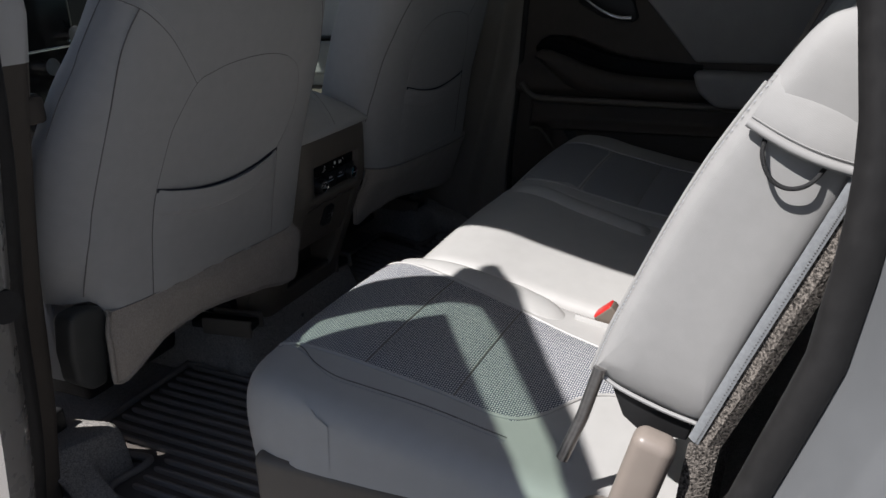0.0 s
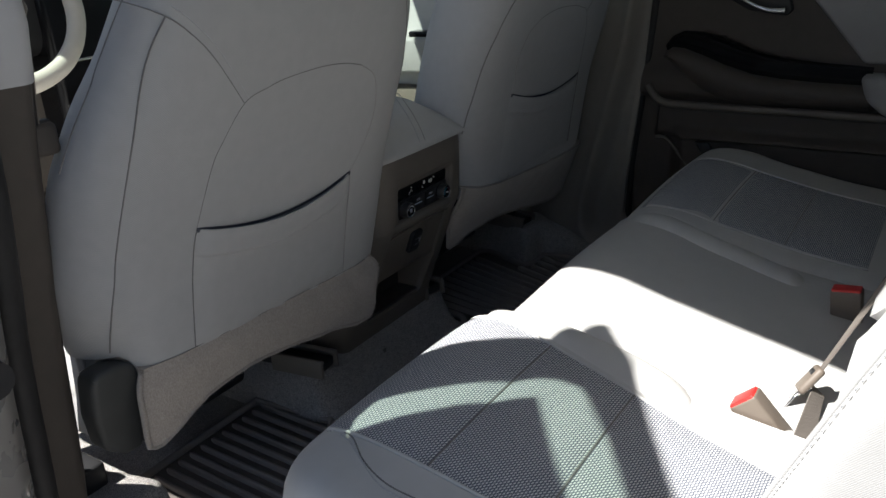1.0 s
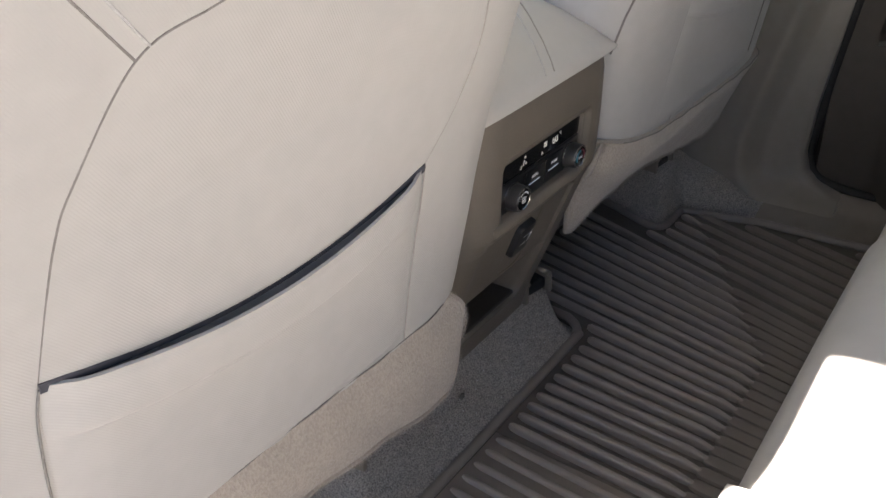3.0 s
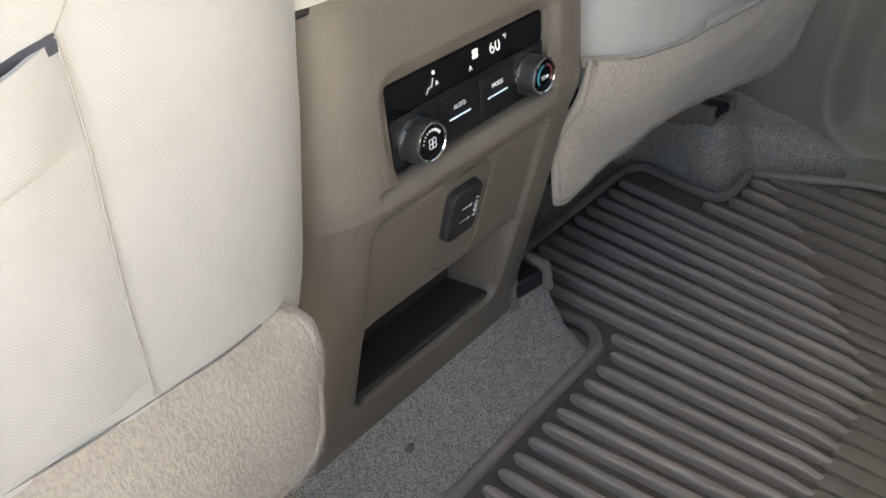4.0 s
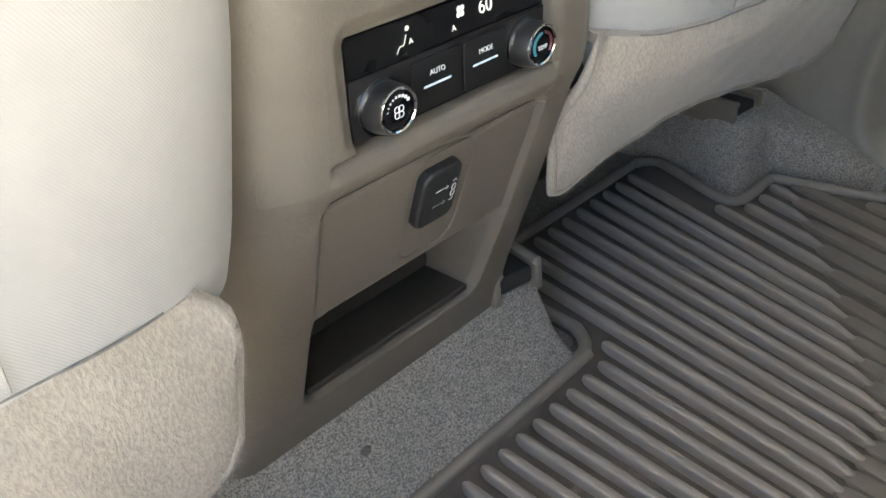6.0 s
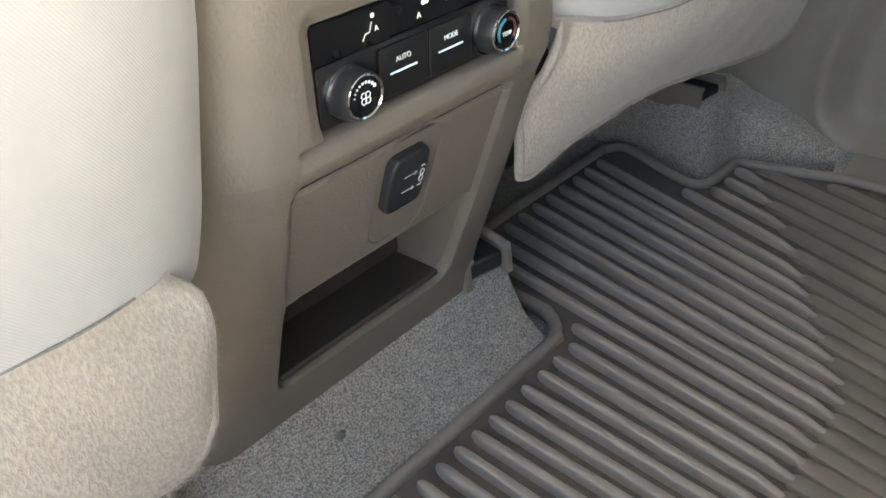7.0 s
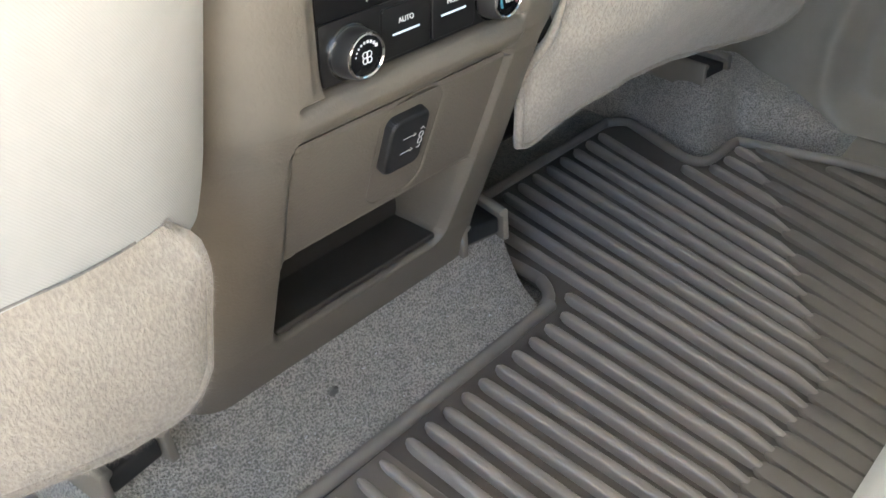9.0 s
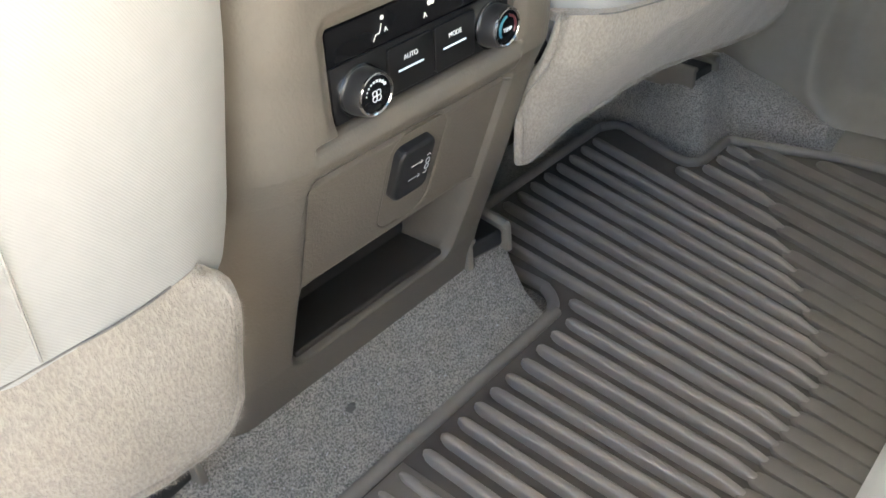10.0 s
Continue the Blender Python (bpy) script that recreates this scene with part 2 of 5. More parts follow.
def prism(outline, to3, depth_a, depth_b, r=0.0, seg=2):
    """An outline (2D) carried between two depths; to3(u, v, d) gives the place."""
    bm = bmesh.new()
    a = [bm.verts.new(to3(u, v, depth_a)) for u, v in outline]
    b = [bm.verts.new(to3(u, v, depth_b)) for u, v in outline]
    bm.faces.new(a)
    bm.faces.new(b[::-1])
    k = len(outline)
    for i in range(k):
        bm.faces.new((a[i], a[(i + 1) % k], b[(i + 1) % k], b[i]))
    if r:
        bmesh.ops.recalc_face_normals(bm, faces=bm.faces[:])
        bmesh.ops.bevel(bm, geom=bm.edges[:], offset=r, segments=seg, profile=0.5, affect='EDGES')
    return bm


def rounded(x0, z0, x1, z1, r, n=5):
    """A rounded rectangle's outline."""
    out = []
    for cx, cz, a0 in ((x1 - r, z1 - r, 0), (x0 + r, z1 - r, 90), (x0 + r, z0 + r, 180), (x1 - r, z0 + r, 270)):
        for k in range(n + 1):
            a = radians(a0 + 90 * k / n)
            out.append((cx + r * math.cos(a), cz + r * math.sin(a)))
    return out


def merge(*bms):
    """Joins bmeshes into the first."""
    base = bms[0]
    for o in bms[1:]:
        me = bpy.data.meshes.new("join")
        o.to_mesh(me)
        o.free()
        base.from_mesh(me)
        bpy.data.meshes.remove(me)
    return base


def lerp(v, xs, ys):
    return float(np.interp(v, xs, ys))


def smooth01(a):
    a = min(max(a, 0.0), 1.0)
    return a * a * (3 - 2 * a)


def text(name, body, size, material, parent, m, extrude=0.0002):
    cu = bpy.data.curves.new(name, 'FONT')
    cu.body, cu.size, cu.extrude, cu.align_x, cu.align_y = body, size, extrude, 'CENTER', 'CENTER'
    tmp = bpy.data.objects.new(name, cu)
    me = bpy.data.meshes.new_from_object(tmp)
    bpy.data.objects.remove(tmp)
    me.transform(m)
    me.materials.append(material)
    ob = new(name, me)
    ob.parent = parent
    return ob


# ---------------------------------------------------------------- the shell of the car
ground = part("ground", grid([[(x, y, -0.52) for y in (-300, -20, -4, 0, 4, 20, 300)] for x in (-300, -20, -4, 0, 4, 20, 300)]), ASPHALT)
tagged(ground, "pale asphalt ground outside the car", "ground", kind="structure")

floor = part("floor", box((-0.78, -1.35, -0.09), (0.78, 1.15, -0.012), 0.004), CARPET)
tagged(floor, "grey carpeted floor of the car", "floor", kind="structure")


def step_section(x):
    """Half profile of the carpeted cross step under the front seats, for one x."""
    return [(0.040, -0.014), (0.052, 0.002), (0.066, 0.012), (0.082, 0.030), (0.094, 0.054), (0.104, 0.078), (0.125, 0.092),
            (0.17, 0.096), (0.30, 0.096), (0.42, 0.09), (0.46, 0.04), (0.47, -0.014)]


cols = []
for x, f in ((-0.262, 0.0), (-0.255, 0.45), (-0.246, 0.8), (-0.23, 0.96), (-0.2, 1), (-0.1, 1), (0, 1), (0.08, 1), (0.14, 1), (0.164, 0.99),
             (0.175, 0.93), (0.182, 0.7), (0.187, 0.35), (0.190, 0.0)):
    cols.append([(x, y + (1 - f) * 0.015, -0.014 + (z + 0.014) * f + 0.0012 * math.sin(40 * x + 60 * y)) for y, z in step_section(x)])
bm = grid(cols)
bmesh.ops.subdivide_edges(bm, edges=bm.edges[:], cuts=2, use_grid_fill=True)
step = part("floor_step", bm, CARPET)
tagged(step, "grey carpeted step across the floor below the console", "carpet", kind="structure")

bm = bmesh.new()
rnd = random.Random(3)
for _ in range(46):
    x, t = rnd.uniform(-0.20, 0.16), rnd.random()
    y, z = 0.066 + 0.034 * t, 0.0125 + 0.055 * t
    c = Vector((x, y - 0.003, z + 0.003))
    pts_ = [c]
    for _k in range(3):
        c = c + Vector((rnd.uniform(-1, 1), rnd.uniform(-0.3, 0.3), rnd.uniform(-0.6, 0.6))) * rnd.uniform(0.0008, 0.0024)
        pts_.append(c)
    bm = merge(bm, tube(pts_, 0.0005, 4))
tagged(part("lint", bm, mat("white_lint", (0.7, 0.7, 0.72), 0.9), step), kind="stuff")
part("fluff", merge(tube(spline([(-0.060, 0.086, 0.046), (-0.056, 0.086, 0.049), (-0.052, 0.087, 0.047)], 4), 0.0022, 6), tube([(-0.058, 0.086, 0.044), (-0.052, 0.086, 0.045)], 0.0016, 6)), SEAM, step, "dark speck of fluff")


def hump(sgn):
    """Carpet drawn over the outer seat rail: an upright nose beside the mat, falling away towards the sill."""
    foot = spline([(0.612, 0.40, 0), (0.600, 0.30, 0), (0.589, 0.222, 0), (0.574, 0.165, 0), (0.557, 0.116, 0), (0.556, 0.100, 0), (0.566, 0.090, 0), (0.585, 0.087, 0),
                   (0.606, 0.086, 0), (0.628, 0.082, 0), (0.645, 0.055, 0), (0.660, 0.010, 0), (0.672, -0.030, 0)], 5)
    heart = [Vector((0.66, 0.40, 0)), Vector((0.66, 0.18, 0)), Vector((0.70, 0.10, 0)), Vector((0.72, -0.02, 0))]
    rows_ = []
    for k, p in enumerate(foot):
        u = k / (len(foot) - 1)
        c = heart[0].lerp(heart[1], min(1, u / 0.35)) if u < 0.35 else (heart[1].lerp(heart[2], min(1, (u - 0.35) / 0.4)) if u < 0.75 else heart[2].lerp(heart[3], (u - 0.75) / 0.25))
        top = lerp(u, (0, 0.62, 0.72, 0.80, 0.88, 1.0), (0.088, 0.088, 0.074, 0.056, 0.042, 0.014))
        row = []
        for f, h in ((0, 0), (0.02, 0.25), (0.04, 0.52), (0.07, 0.76), (0.12, 0.90), (0.20, 0.97), (0.35, 1.0), (0.7, 1.0), (1.0, 1.0)):
            q = p.lerp(c, f)
            w = 0.0018 * noise.noise((q.x * 34, q.y * 34, h * 3 + sgn))
            row.append((sgn * q.x + w, q.y + w, -0.014 + (top + 0.014) * h + w))
        rows_.append(row)
    tagged(part("floor_hump", grid(rows_), CARPET), "grey carpeted hump over the outer seat rail", "carpet", kind="structure")


hump(1)
hump(-1)

# walls, roof and glass that close the place
wall_right = thing("wall_right", "taupe lower body side with pillars and glass", "wall", "structure")
part("lower_trim", box((0.79, 0.12, -0.05), (0.86, 1.2, 0.72), 0.01), TAUPE, wall_right)
part("quarter_trim", box((0.76, -1.4, -0.05), (0.86, -0.93, 0.72), 0.01), TAUPE_DARK, wall_right)
part("roof_rail", box((0.70, -1.4, 1.13), (0.86, 1.2, 1.24), 0.02), HEADLINER, wall_right)
# added dark panel that stops daylight leaking through the far door's gap
part("gap_backing", box((0.782, -0.22, 0.0), (0.79, 0.04, 1.15), 0.002), SEAL, wall_right)
part("window_pane", box((0.80, -0.9, 0.72), (0.806, -0.06, 1.14), 0), SIDE_TINT, wall_right, smooth=False)
part("rear_pillar", box((0.74, -1.42, 0.70), (0.86, -1.30, 1.24), 0.02), TAUPE_DARK, wall_right)
part("quarter_pane", box((0.80, -1.30, 0.72), (0.806, -0.9, 1.14), 0), TINT, wall_right, smooth=False)
part("window_pane", box((0.80, 0.12, 0.72), (0.806, 1.1, 1.14), 0), GLASS, wall_right, smooth=False)
wall_left = thing("wall_left", "body side with open door gaps and rear quarter", "wall", "structure")
rail = []
for y in (1.2, 0.6, 0.0, -0.06, -0.10, -0.14, -0.18, -0.22, -0.255, -0.285, -0.311, -0.335, -0.355, -0.40, -0.6, -1.0, -1.4):
    xo = lerp(y, (-0.40, -0.355, -0.311, -0.255, -0.18, -0.10, -0.04), (-0.735, -0.722, -0.709, -0.697, -0.682, -0.666, -0.662))
    rail.append([(xo, y, 1.212), (xo, y, 1.282), (xo + 0.008, y, 1.29), (-0.56, y, 1.29), (-0.56, y, 1.21), (xo + 0.002, y, 1.21)])
part("roof_rail", grid(rail, close_v=True, cap_u=True), PAINT, wall_left, smooth=False)
part("rear_pillar", box((-0.86, -1.42, -0.05), (-0.74, -1.28, 1.24), 0.02), TAUPE_DARK, wall_left)
part("quarter_pane", box((-0.806, -1.28, 0.72), (-0.80, -1.20, 1.21), 0), TINT, wall_left, smooth=False)
part("sill", box((-0.86, -0.98, -0.12), (-0.72, 1.15, -0.02), 0.015), TAUPE_DARK, wall_left)
wall_back = part("wall_back", box((-0.86, -1.42, -0.1), (0.86, -1.36, 0.75), 0.01), TAUPE_DARK)
rear_glass = part("window_1", box((-0.76, -1.395, 0.75), (0.76, -1.389, 1.24), 0), TINT, smooth=False)
tagged(rear_glass, "dark tinted rear window glass", "window", kind="structure")
tagged(wall_back, "dark trim closing the rear of the cabin", "wall", kind="structure")
wall_front = thing("wall_front", "firewall and windscreen in front of the dashboard", "wall", "structure")
part("firewall", box((-0.86, 1.16, -0.1), (0.86, 1.22, 0.72), 0.01), TAUPE_DARK, wall_front)
bm = slab([[(x, 1.2, 0.72), (x, 0.72, 1.2)] for x in (-0.75, 0.75)], 0.005)
part("windscreen", bm, GLASS, wall_front)
ceiling = part("ceiling", box((-0.60, -1.42, 1.24), (0.80, 0.74, 1.29), 0.012), HEADLINER)
tagged(ceiling, "pale fabric headliner", "ceiling", kind="structure")

# ---------------------------------------------------------------- left rear door, swung open
TH = radians(60)
DD = Vector((-math.sin(TH), -math.cos(TH), 0))
DN = Vector((DD.y, -DD.x, 0))
HINGE = Vector((-0.80, -0.096, 0))


def on_door(r, z, d):
    return HINGE + DD * r + DN * d + Vector((0, 0, z))


door_open = thing("door_1", "open rear side door with tinted glass and a paper sheet on it", "door", "structure")
outer = [(0.11, 0.46), (0.90, 0.46), (0.95, 0.80), (0.92, 1.0), (0.82, 1.13), (0.68, 1.220), (0.45, 1.252), (0.175, 1.262), (0.127, 1.272), (0.059, 1.252), (0.030, 1.248),
         (0.025, 1.186), (0.030, 1.145), (0.018, 1.10), (0.006, 1.035), (-0.010, 0.96), (-0.018, 0.90), (-0.03, 0.868), (-0.15, 0.80), (0.035, 0.735)]
inner = [(0.145, 0.745), (0.84, 0.60), (0.88, 0.80), (0.85, 0.98), (0.77, 1.11), (0.65, 1.17), (0.475, 1.205), (0.26, 1.200), (0.21, 1.192), (0.175, 1.186), (0.155, 1.180),
         (0.130, 1.142), (0.122, 1.12), (0.114, 1.10), (0.103, 1.05), (0.084, 0.96), (0.075, 0.90), (0.068, 0.86), (0.060, 0.81), (0.078, 0.772)]


def ring_prism(a, b, d0, d1):
    bm = bmesh.new()
    V = [[bm.verts.new(on_door(r, z, d)) for r, z in o] for o in (a, b) for d in (d0, d1)]
    k = len(a)
    for i in range(k):
        j = (i + 1) % k
        for p, q in ((0, 2), (1, 3), (0, 1), (2, 3)):
            bm.faces.new((V[p][i], V[p][j], V[q][j], V[q][i]))
    return bm


part("window_frame", ring_prism(outer, inner, -0.006, 0.006), BLACK, door_open, smooth=False)
part("door_panel", prism([(0.36, 0.58), (0.36, -0.05), (0.70, -0.05), (0.80, 0.2), (0.93, 0.45), (0.90, 0.57)], on_door, -0.05, 0.06, 0.012), PAINT, door_open)
part("door_glass", prism(inner, on_door, -0.003, 0.003), glass_mat("green_tint_glass", (0.63, 0.70, 0.65)), door_open, smooth=False)
part("window_sheet", prism([(0.132, 0.740), (0.243, 0.727), (0.80, 0.68), (0.80, 1.0), (0.70, 1.09), (0.47, 1.125), (0.36, 1.115), (0.151, 1.100), (0.129, 0.985), (0.112, 0.843), (0.106, 0.79)], on_door, 0.004, 0.005), PAPER, door_open, smooth=False)

# ---------------------------------------------------------------- left door opening: B pillar, seal, rear edge
pillar = thing("pillar", "taupe lower and light grey upper trim of the middle door pillar", "pillar", "structure")
PB = lambda z: lerp(z, (-0.05, 0.05, 0.2, 0.4, 0.6, 0.75, 0.95, 1.2), (0.10, 0.095, 0.060, 0.030, -0.015, -0.052, -0.025, 0.03))


def pillar_trim(z0, z1, off=0.0, n=10):
    rings = []
    for k in range(n + 1):
        z = z0 + (z1 - z0) * k / n
        y = PB(z)
        w = lerp(z, (0, 0.1, 0.18, 0.27, 0.5, 0.7, 0.95, 1.2), (0.20, 0.17, 0.15, 0.092, 0.09, 0.09, 0.115, 0.13))
        rings.append([(x, yy, z) for x, yy in ((-0.775, y + 0.012), (-0.73 + off, y + 0.003 - off), (-0.705 + off, y - off), (-0.695 + off, y + 0.002),
                                               (-0.687 + off, y + 0.012), (-0.687 + off, y + w), (-0.775, y + w + 0.02))])
    return grid(rings, close_v=True, cap_u=True)


part("lower_trim", pillar_trim(-0.03, 0.684), TAUPE_DARK, pillar)
part("upper_trim", pillar_trim(0.684, 1.23, 0.003), LIGHT_TRIM, pillar, "light grey pillar trim")
part("door_seal", tube(spline([(-0.765, PB(z) - 0.030 * smooth01((0.95 - z) / 0.3), z) for z in (1.22, 1.0, 0.8, 0.6, 0.4, 0.2, 0.05, -0.04)] +
                              [(-0.775, 0.0, -0.055), (-0.775, -0.2, -0.06)], 6), 0.016, 10), SEAL, pillar, "black rubber door seal")
part("pillar_skin", grid([[(-0.78, PB(z) - 0.02, z), (-0.788, PB(z) - 0.062, z), (-0.815, PB(z) - 0.085, z), (-0.85, PB(z) - 0.095, z), (-0.865, PB(z) + 0.12, z)] for z in np.linspace(-0.1, 0.66, 12)]), PAINT, pillar,
     "painted metal door post")
part("plug", tube([(-0.818, -0.050, 0.43), (-0.820, -0.070, 0.430)], 0.020, 14), SEAL, pillar, "black rubber plug")

belt_guide = thing("belt_guide", "dark grey plastic belt guide on the pillar beside the front seat", "belt guide")
part("belt_hook", box((-0.692, -0.012, 0.606), (-0.664, 0.012, 0.640), 0.006, 3), TAUPE_DARK, belt_guide)
part("belt_slot", box((-0.688, -0.006, 0.634), (-0.668, 0.004, 0.6425), 0.001), BLACK, belt_guide)
part("belt_webbing", slab([[(-0.683, PB(z) + 0.06, z), (-0.681, PB(z) + 0.016, z)] for z in np.linspace(0.63, 1.15, 9)], 0.0015), WEBBING, belt_guide)

rear_edge = thing("door_frame", "rear edge of the door opening with black seal and painted panel", "door frame", "structure")
CE = lambda z: lerp(z, (-0.1, 0.1, 0.25, 0.376, 0.51, 0.60, 0.67, 0.755, 1.0, 1.24), (-0.47, -0.63, -0.77, -0.848, -0.890, -0.902, -0.904, -0.892, -0.82, -0.72))
zz = np.linspace(-0.1, 1.23, 40)
part("door_seal", tube([(-0.80, CE(z) - 0.012, z) for z in zz], 0.014, 12, flat=1.3), SEAL, rear_edge, "black rubber door seal")
part("seal_lip", tube([(-0.785, CE(z) - 0.014, z) for z in zz], 0.008, 10), SEAL, rear_edge, "inner black seal lip")
part("jamb", grid([[(x, CE(z) - dy, z) for x, dy in ((-0.80, 0.022), (-0.812, 0.03), (-0.85, 0.05), (-0.88, 0.075), (-0.89, 0.13), (-0.90, 0.5))]
                   for z in zz]), PAINT_GREY, rear_edge, "grey painted door jamb")
# black colour here paints the shadowed gap between seat carpet and seal
part("gap_shade_trim", grid([[(x, CE(z) - dy, z) for x, dy in ((-0.785, 0.016), (-0.745, 0.022), (-0.735, 0.04), (-0.735, 0.5))] for z in zz]), BLACK, rear_edge)


# ---------------------------------------------------------------- front seats
ZB = (0.14, 0.20, 0.26, 0.30, 0.36, 0.42, 0.48, 0.56, 0.624, 0.70, 0.76, 0.80, 0.84, 0.88, 0.91)
YB = (0.045, 0.02, -0.004, -0.016, -0.026, -0.036, -0.049, -0.074, -0.096, -0.122, -0.138, -0.135, -0.120, -0.09, -0.06)
ZO, WO = (0.14, 0.25, 0.32, 0.45, 0.55, 0.62, 0.70, 0.76, 0.82, 0.88, 0.91), (0.225, 0.240, 0.258, 0.272, 0.262, 0.248, 0.227, 0.209, 0.184, 0.14, 0.09)
ZI, WI = (0.14, 0.25, 0.32, 0.40, 0.50, 0.62, 0.70, 0.76, 0.82, 0.88, 0.91), (0.248, 0.266, 0.283, 0.296, 0.305, 0.309, 0.298, 0.275, 0.235, 0.16, 0.09)
WF = (0.262, 0.284, 0.290, 0.294, 0.292, 0.284, 0.262, 0.240, 0.205, 0.15, 0.09)
PI_, PO_, QY, HY = 7.0, 4.6, 2.0, 0.075


def half_width(side, z, sgn=-1):
    return lerp(z, ZI, WI) if side > 0 else lerp(z, ZO, WO if sgn < 0 else WF)


def rear_y(xl, z, sgn=-1):
    a = min(abs(xl) / half_width(xl, z, sgn), 0.9999)
    return lerp(z, ZB, YB) + HY * (1 - (1 - a ** (PI_ if xl > 0 else PO_)) ** (1 / QY))


def front_seat(sgn, name, label):
    """sgn -1: the driver's side. Local x grows towards the middle of the car for both, mirrored."""
    xc = 0.42 * sgn
    X = lambda xl: xc - sgn * xl          # xl > 0 is inboard
    S = thing(name, label, "car seat", at=(xc, 0.25, -0.01))
    # backrest body
    rings = []
    for z in np.linspace(0.292, 0.91, 40):
        h = HY * math.sqrt(max(0.04, 1 - max(0.0, (z - 0.80) / 0.113) ** 2))
        yc = lerp(z, ZB, YB) + HY
        ring = []
        for k in range(72):
            a = 2 * math.pi * k / 72
            c, s = math.cos(a), math.sin(a)
            w = half_width(c, z, sgn)
            dy_ = h - h * math.copysign(abs(s) ** (2 / QY), s)
            if s < 0 < c:
                dy_ = h + 1.7 * (dy_ - h)
            if c < 0:
                w *= 1 - lerp(z, (0.58, 0.65, 0.70, 0.76), (0, 0.08, 0.2, 0.30)) * dy_ / 0.15
            xl = w * math.copysign(abs(c) ** (2 / (PI_ if c > 0 else PO_)), c)
            lift = 0.056 * smooth01((-xl - 0.185) / 0.04) * (1 - smooth01((z - 0.292) / 0.14)) if sgn < 0 else 0.0
            ring.append((X(xl), yc - h + dy_, z + lift))
        rings.append(ring)
    back = part("backrest", grid(rings, close_v=True, cap_u=True), LEATHER, S)

    def surf(xl, z, off=0.0):
        e = 0.002
        y_ = lambda a, b: rear_y(a, b, sgn)
        n = Vector((-(y_(xl + e, z) - y_(xl - e, z)) / (2 * e), 1, -(y_(xl, z + e) - y_(xl, z - e)) / (2 * e))).normalized()
        p = Vector((xl, y_(xl, z), z)) - n * off
        return (X(p.x), p.y, p.z)

    def seam(name_, pts, r=0.0007, material=SEAM, off=-0.0003, n=10):
        q = spline([(a, b, 0) for a, b in pts], n)
        part(name_, tube([surf(v.x, v.y, off) for v in q], r, 6), material, back)

    oval = [(-0.127, 0.485), (-0.117, 0.5275), (-0.108, 0.560), (-0.098, 0.582), (-0.066, 0.627), (-0.03, 0.639), (0.003, 0.645), (0.063, 0.648), (0.110, 0.645), (0.147, 0.637)]
    seam("oval_seam", oval)
    seam("oval_crease", [(0.147, 0.637), (0.176, 0.622), (0.190, 0.604), (0.199, 0.570), (0.195, 0.540), (0.180, 0.508), (0.160, 0.480)], 0.0006, CREASE_MAT, 0.0001)
    seam("shoulder_seam", [(-0.066, 0.627), (-0.115, 0.686), (-0.150, 0.720), (-0.170, 0.735), (-0.200, 0.752), (-0.217, 0.762)])
    seam("shoulder_stitch", [(-0.059, 0.631), (-0.108, 0.692), (-0.143, 0.727), (-0.165, 0.745)], 0.0006, STITCH, 0.0)
    seam("side_seam", [(-0.170, 0.735), (-0.186, 0.705), (-0.1955, 0.672), (-0.206, 0.608), (-0.2205, 0.520), (-0.2305, 0.44), (-0.2365, 0.385)] + ([(-0.2378, 0.362)] if sgn < 0 else [(-0.2395, 0.335)]), 0.0010)
    if sgn < 0:
        part("wing_seam", tube(spline([(xs_ - 0.0005, ys_ - 0.0004, zs_) for xs_, ys_, zs_ in ((-0.6020, -0.083, 0.763), (-0.6127, -0.0649, 0.7317), (-0.6294, -0.0488, 0.6921), (-0.6400, -0.0452, 0.6717), (-0.6506, -0.0368, 0.6497), (-0.6597, -0.0263, 0.627), (-0.6737, -0.0098, 0.5857))], 8), 0.0008, 6), SEAM, back)
    seam("inner_side_seam", [(0.217, 0.757), (0.240, 0.71), (0.268, 0.65), (0.284, 0.585), (0.289, 0.50), (0.290, 0.44)], 0.0009 if sgn < 0 else 0.0014)
    seam("panel_seam", [(-0.127, 0.485), (-0.132, 0.46), (-0.1355, 0.41), (-0.137, 0.326)], off=0.0008)
    seam("inner_panel_seam", [(0.160, 0.480), (0.160, 0.44), (0.155, 0.37), (0.153, 0.318)], 0.0006, CREASE_MAT, 0.0012)

    # map pocket
    def lip(u):
        if sgn > 0:
            return -0.125 + 0.317 * u, 0.488 + 0.011 * u - 0.021 * math.sin(math.pi * u)
        return -0.127 + 0.287 * u, 0.487 - 0.008 * u - 0.021 * math.sin(math.pi * u)

    pts = []
    for i in range(33):
        u = i / 32
        xl, zt = lip(u)
        col = []
        for v in [0.04 * q for q in range(18)] + [0.72 + 0.28 * q / 28 for q in range(29)]:
            z = 0.300 + (zt - 0.300) * v
            bulge = math.sin(math.pi * u) ** 0.7
            hem = smooth01((z - (zt - 0.036)) / 0.0035) - 0.4 * smooth01((z - (zt - 0.028)) / 0.02)
            o = 0.0006 + bulge * (0.003 * math.sin(v * math.pi * 0.5) + 0.0062 * v ** 7) + 0.0036 * hem * min(1, 12 * u, 12 * (1 - u))
            o -= 0.006 * (1 - smooth01((z - 0.312) / 0.02)) + bulge * 0.0015 * smooth01((v - 0.97) / 0.03) + 0.0030 * (1 - min(1, 14 * u, 14 * (1 - u)))
            xi = xl - (0.005 if sgn < 0 else 0.0) * (1 - v) * u - 0.010 * (1 - v) ** 0.7 * (1 - u)
            col.append(surf(xi, z, o))
        pts.append(col)
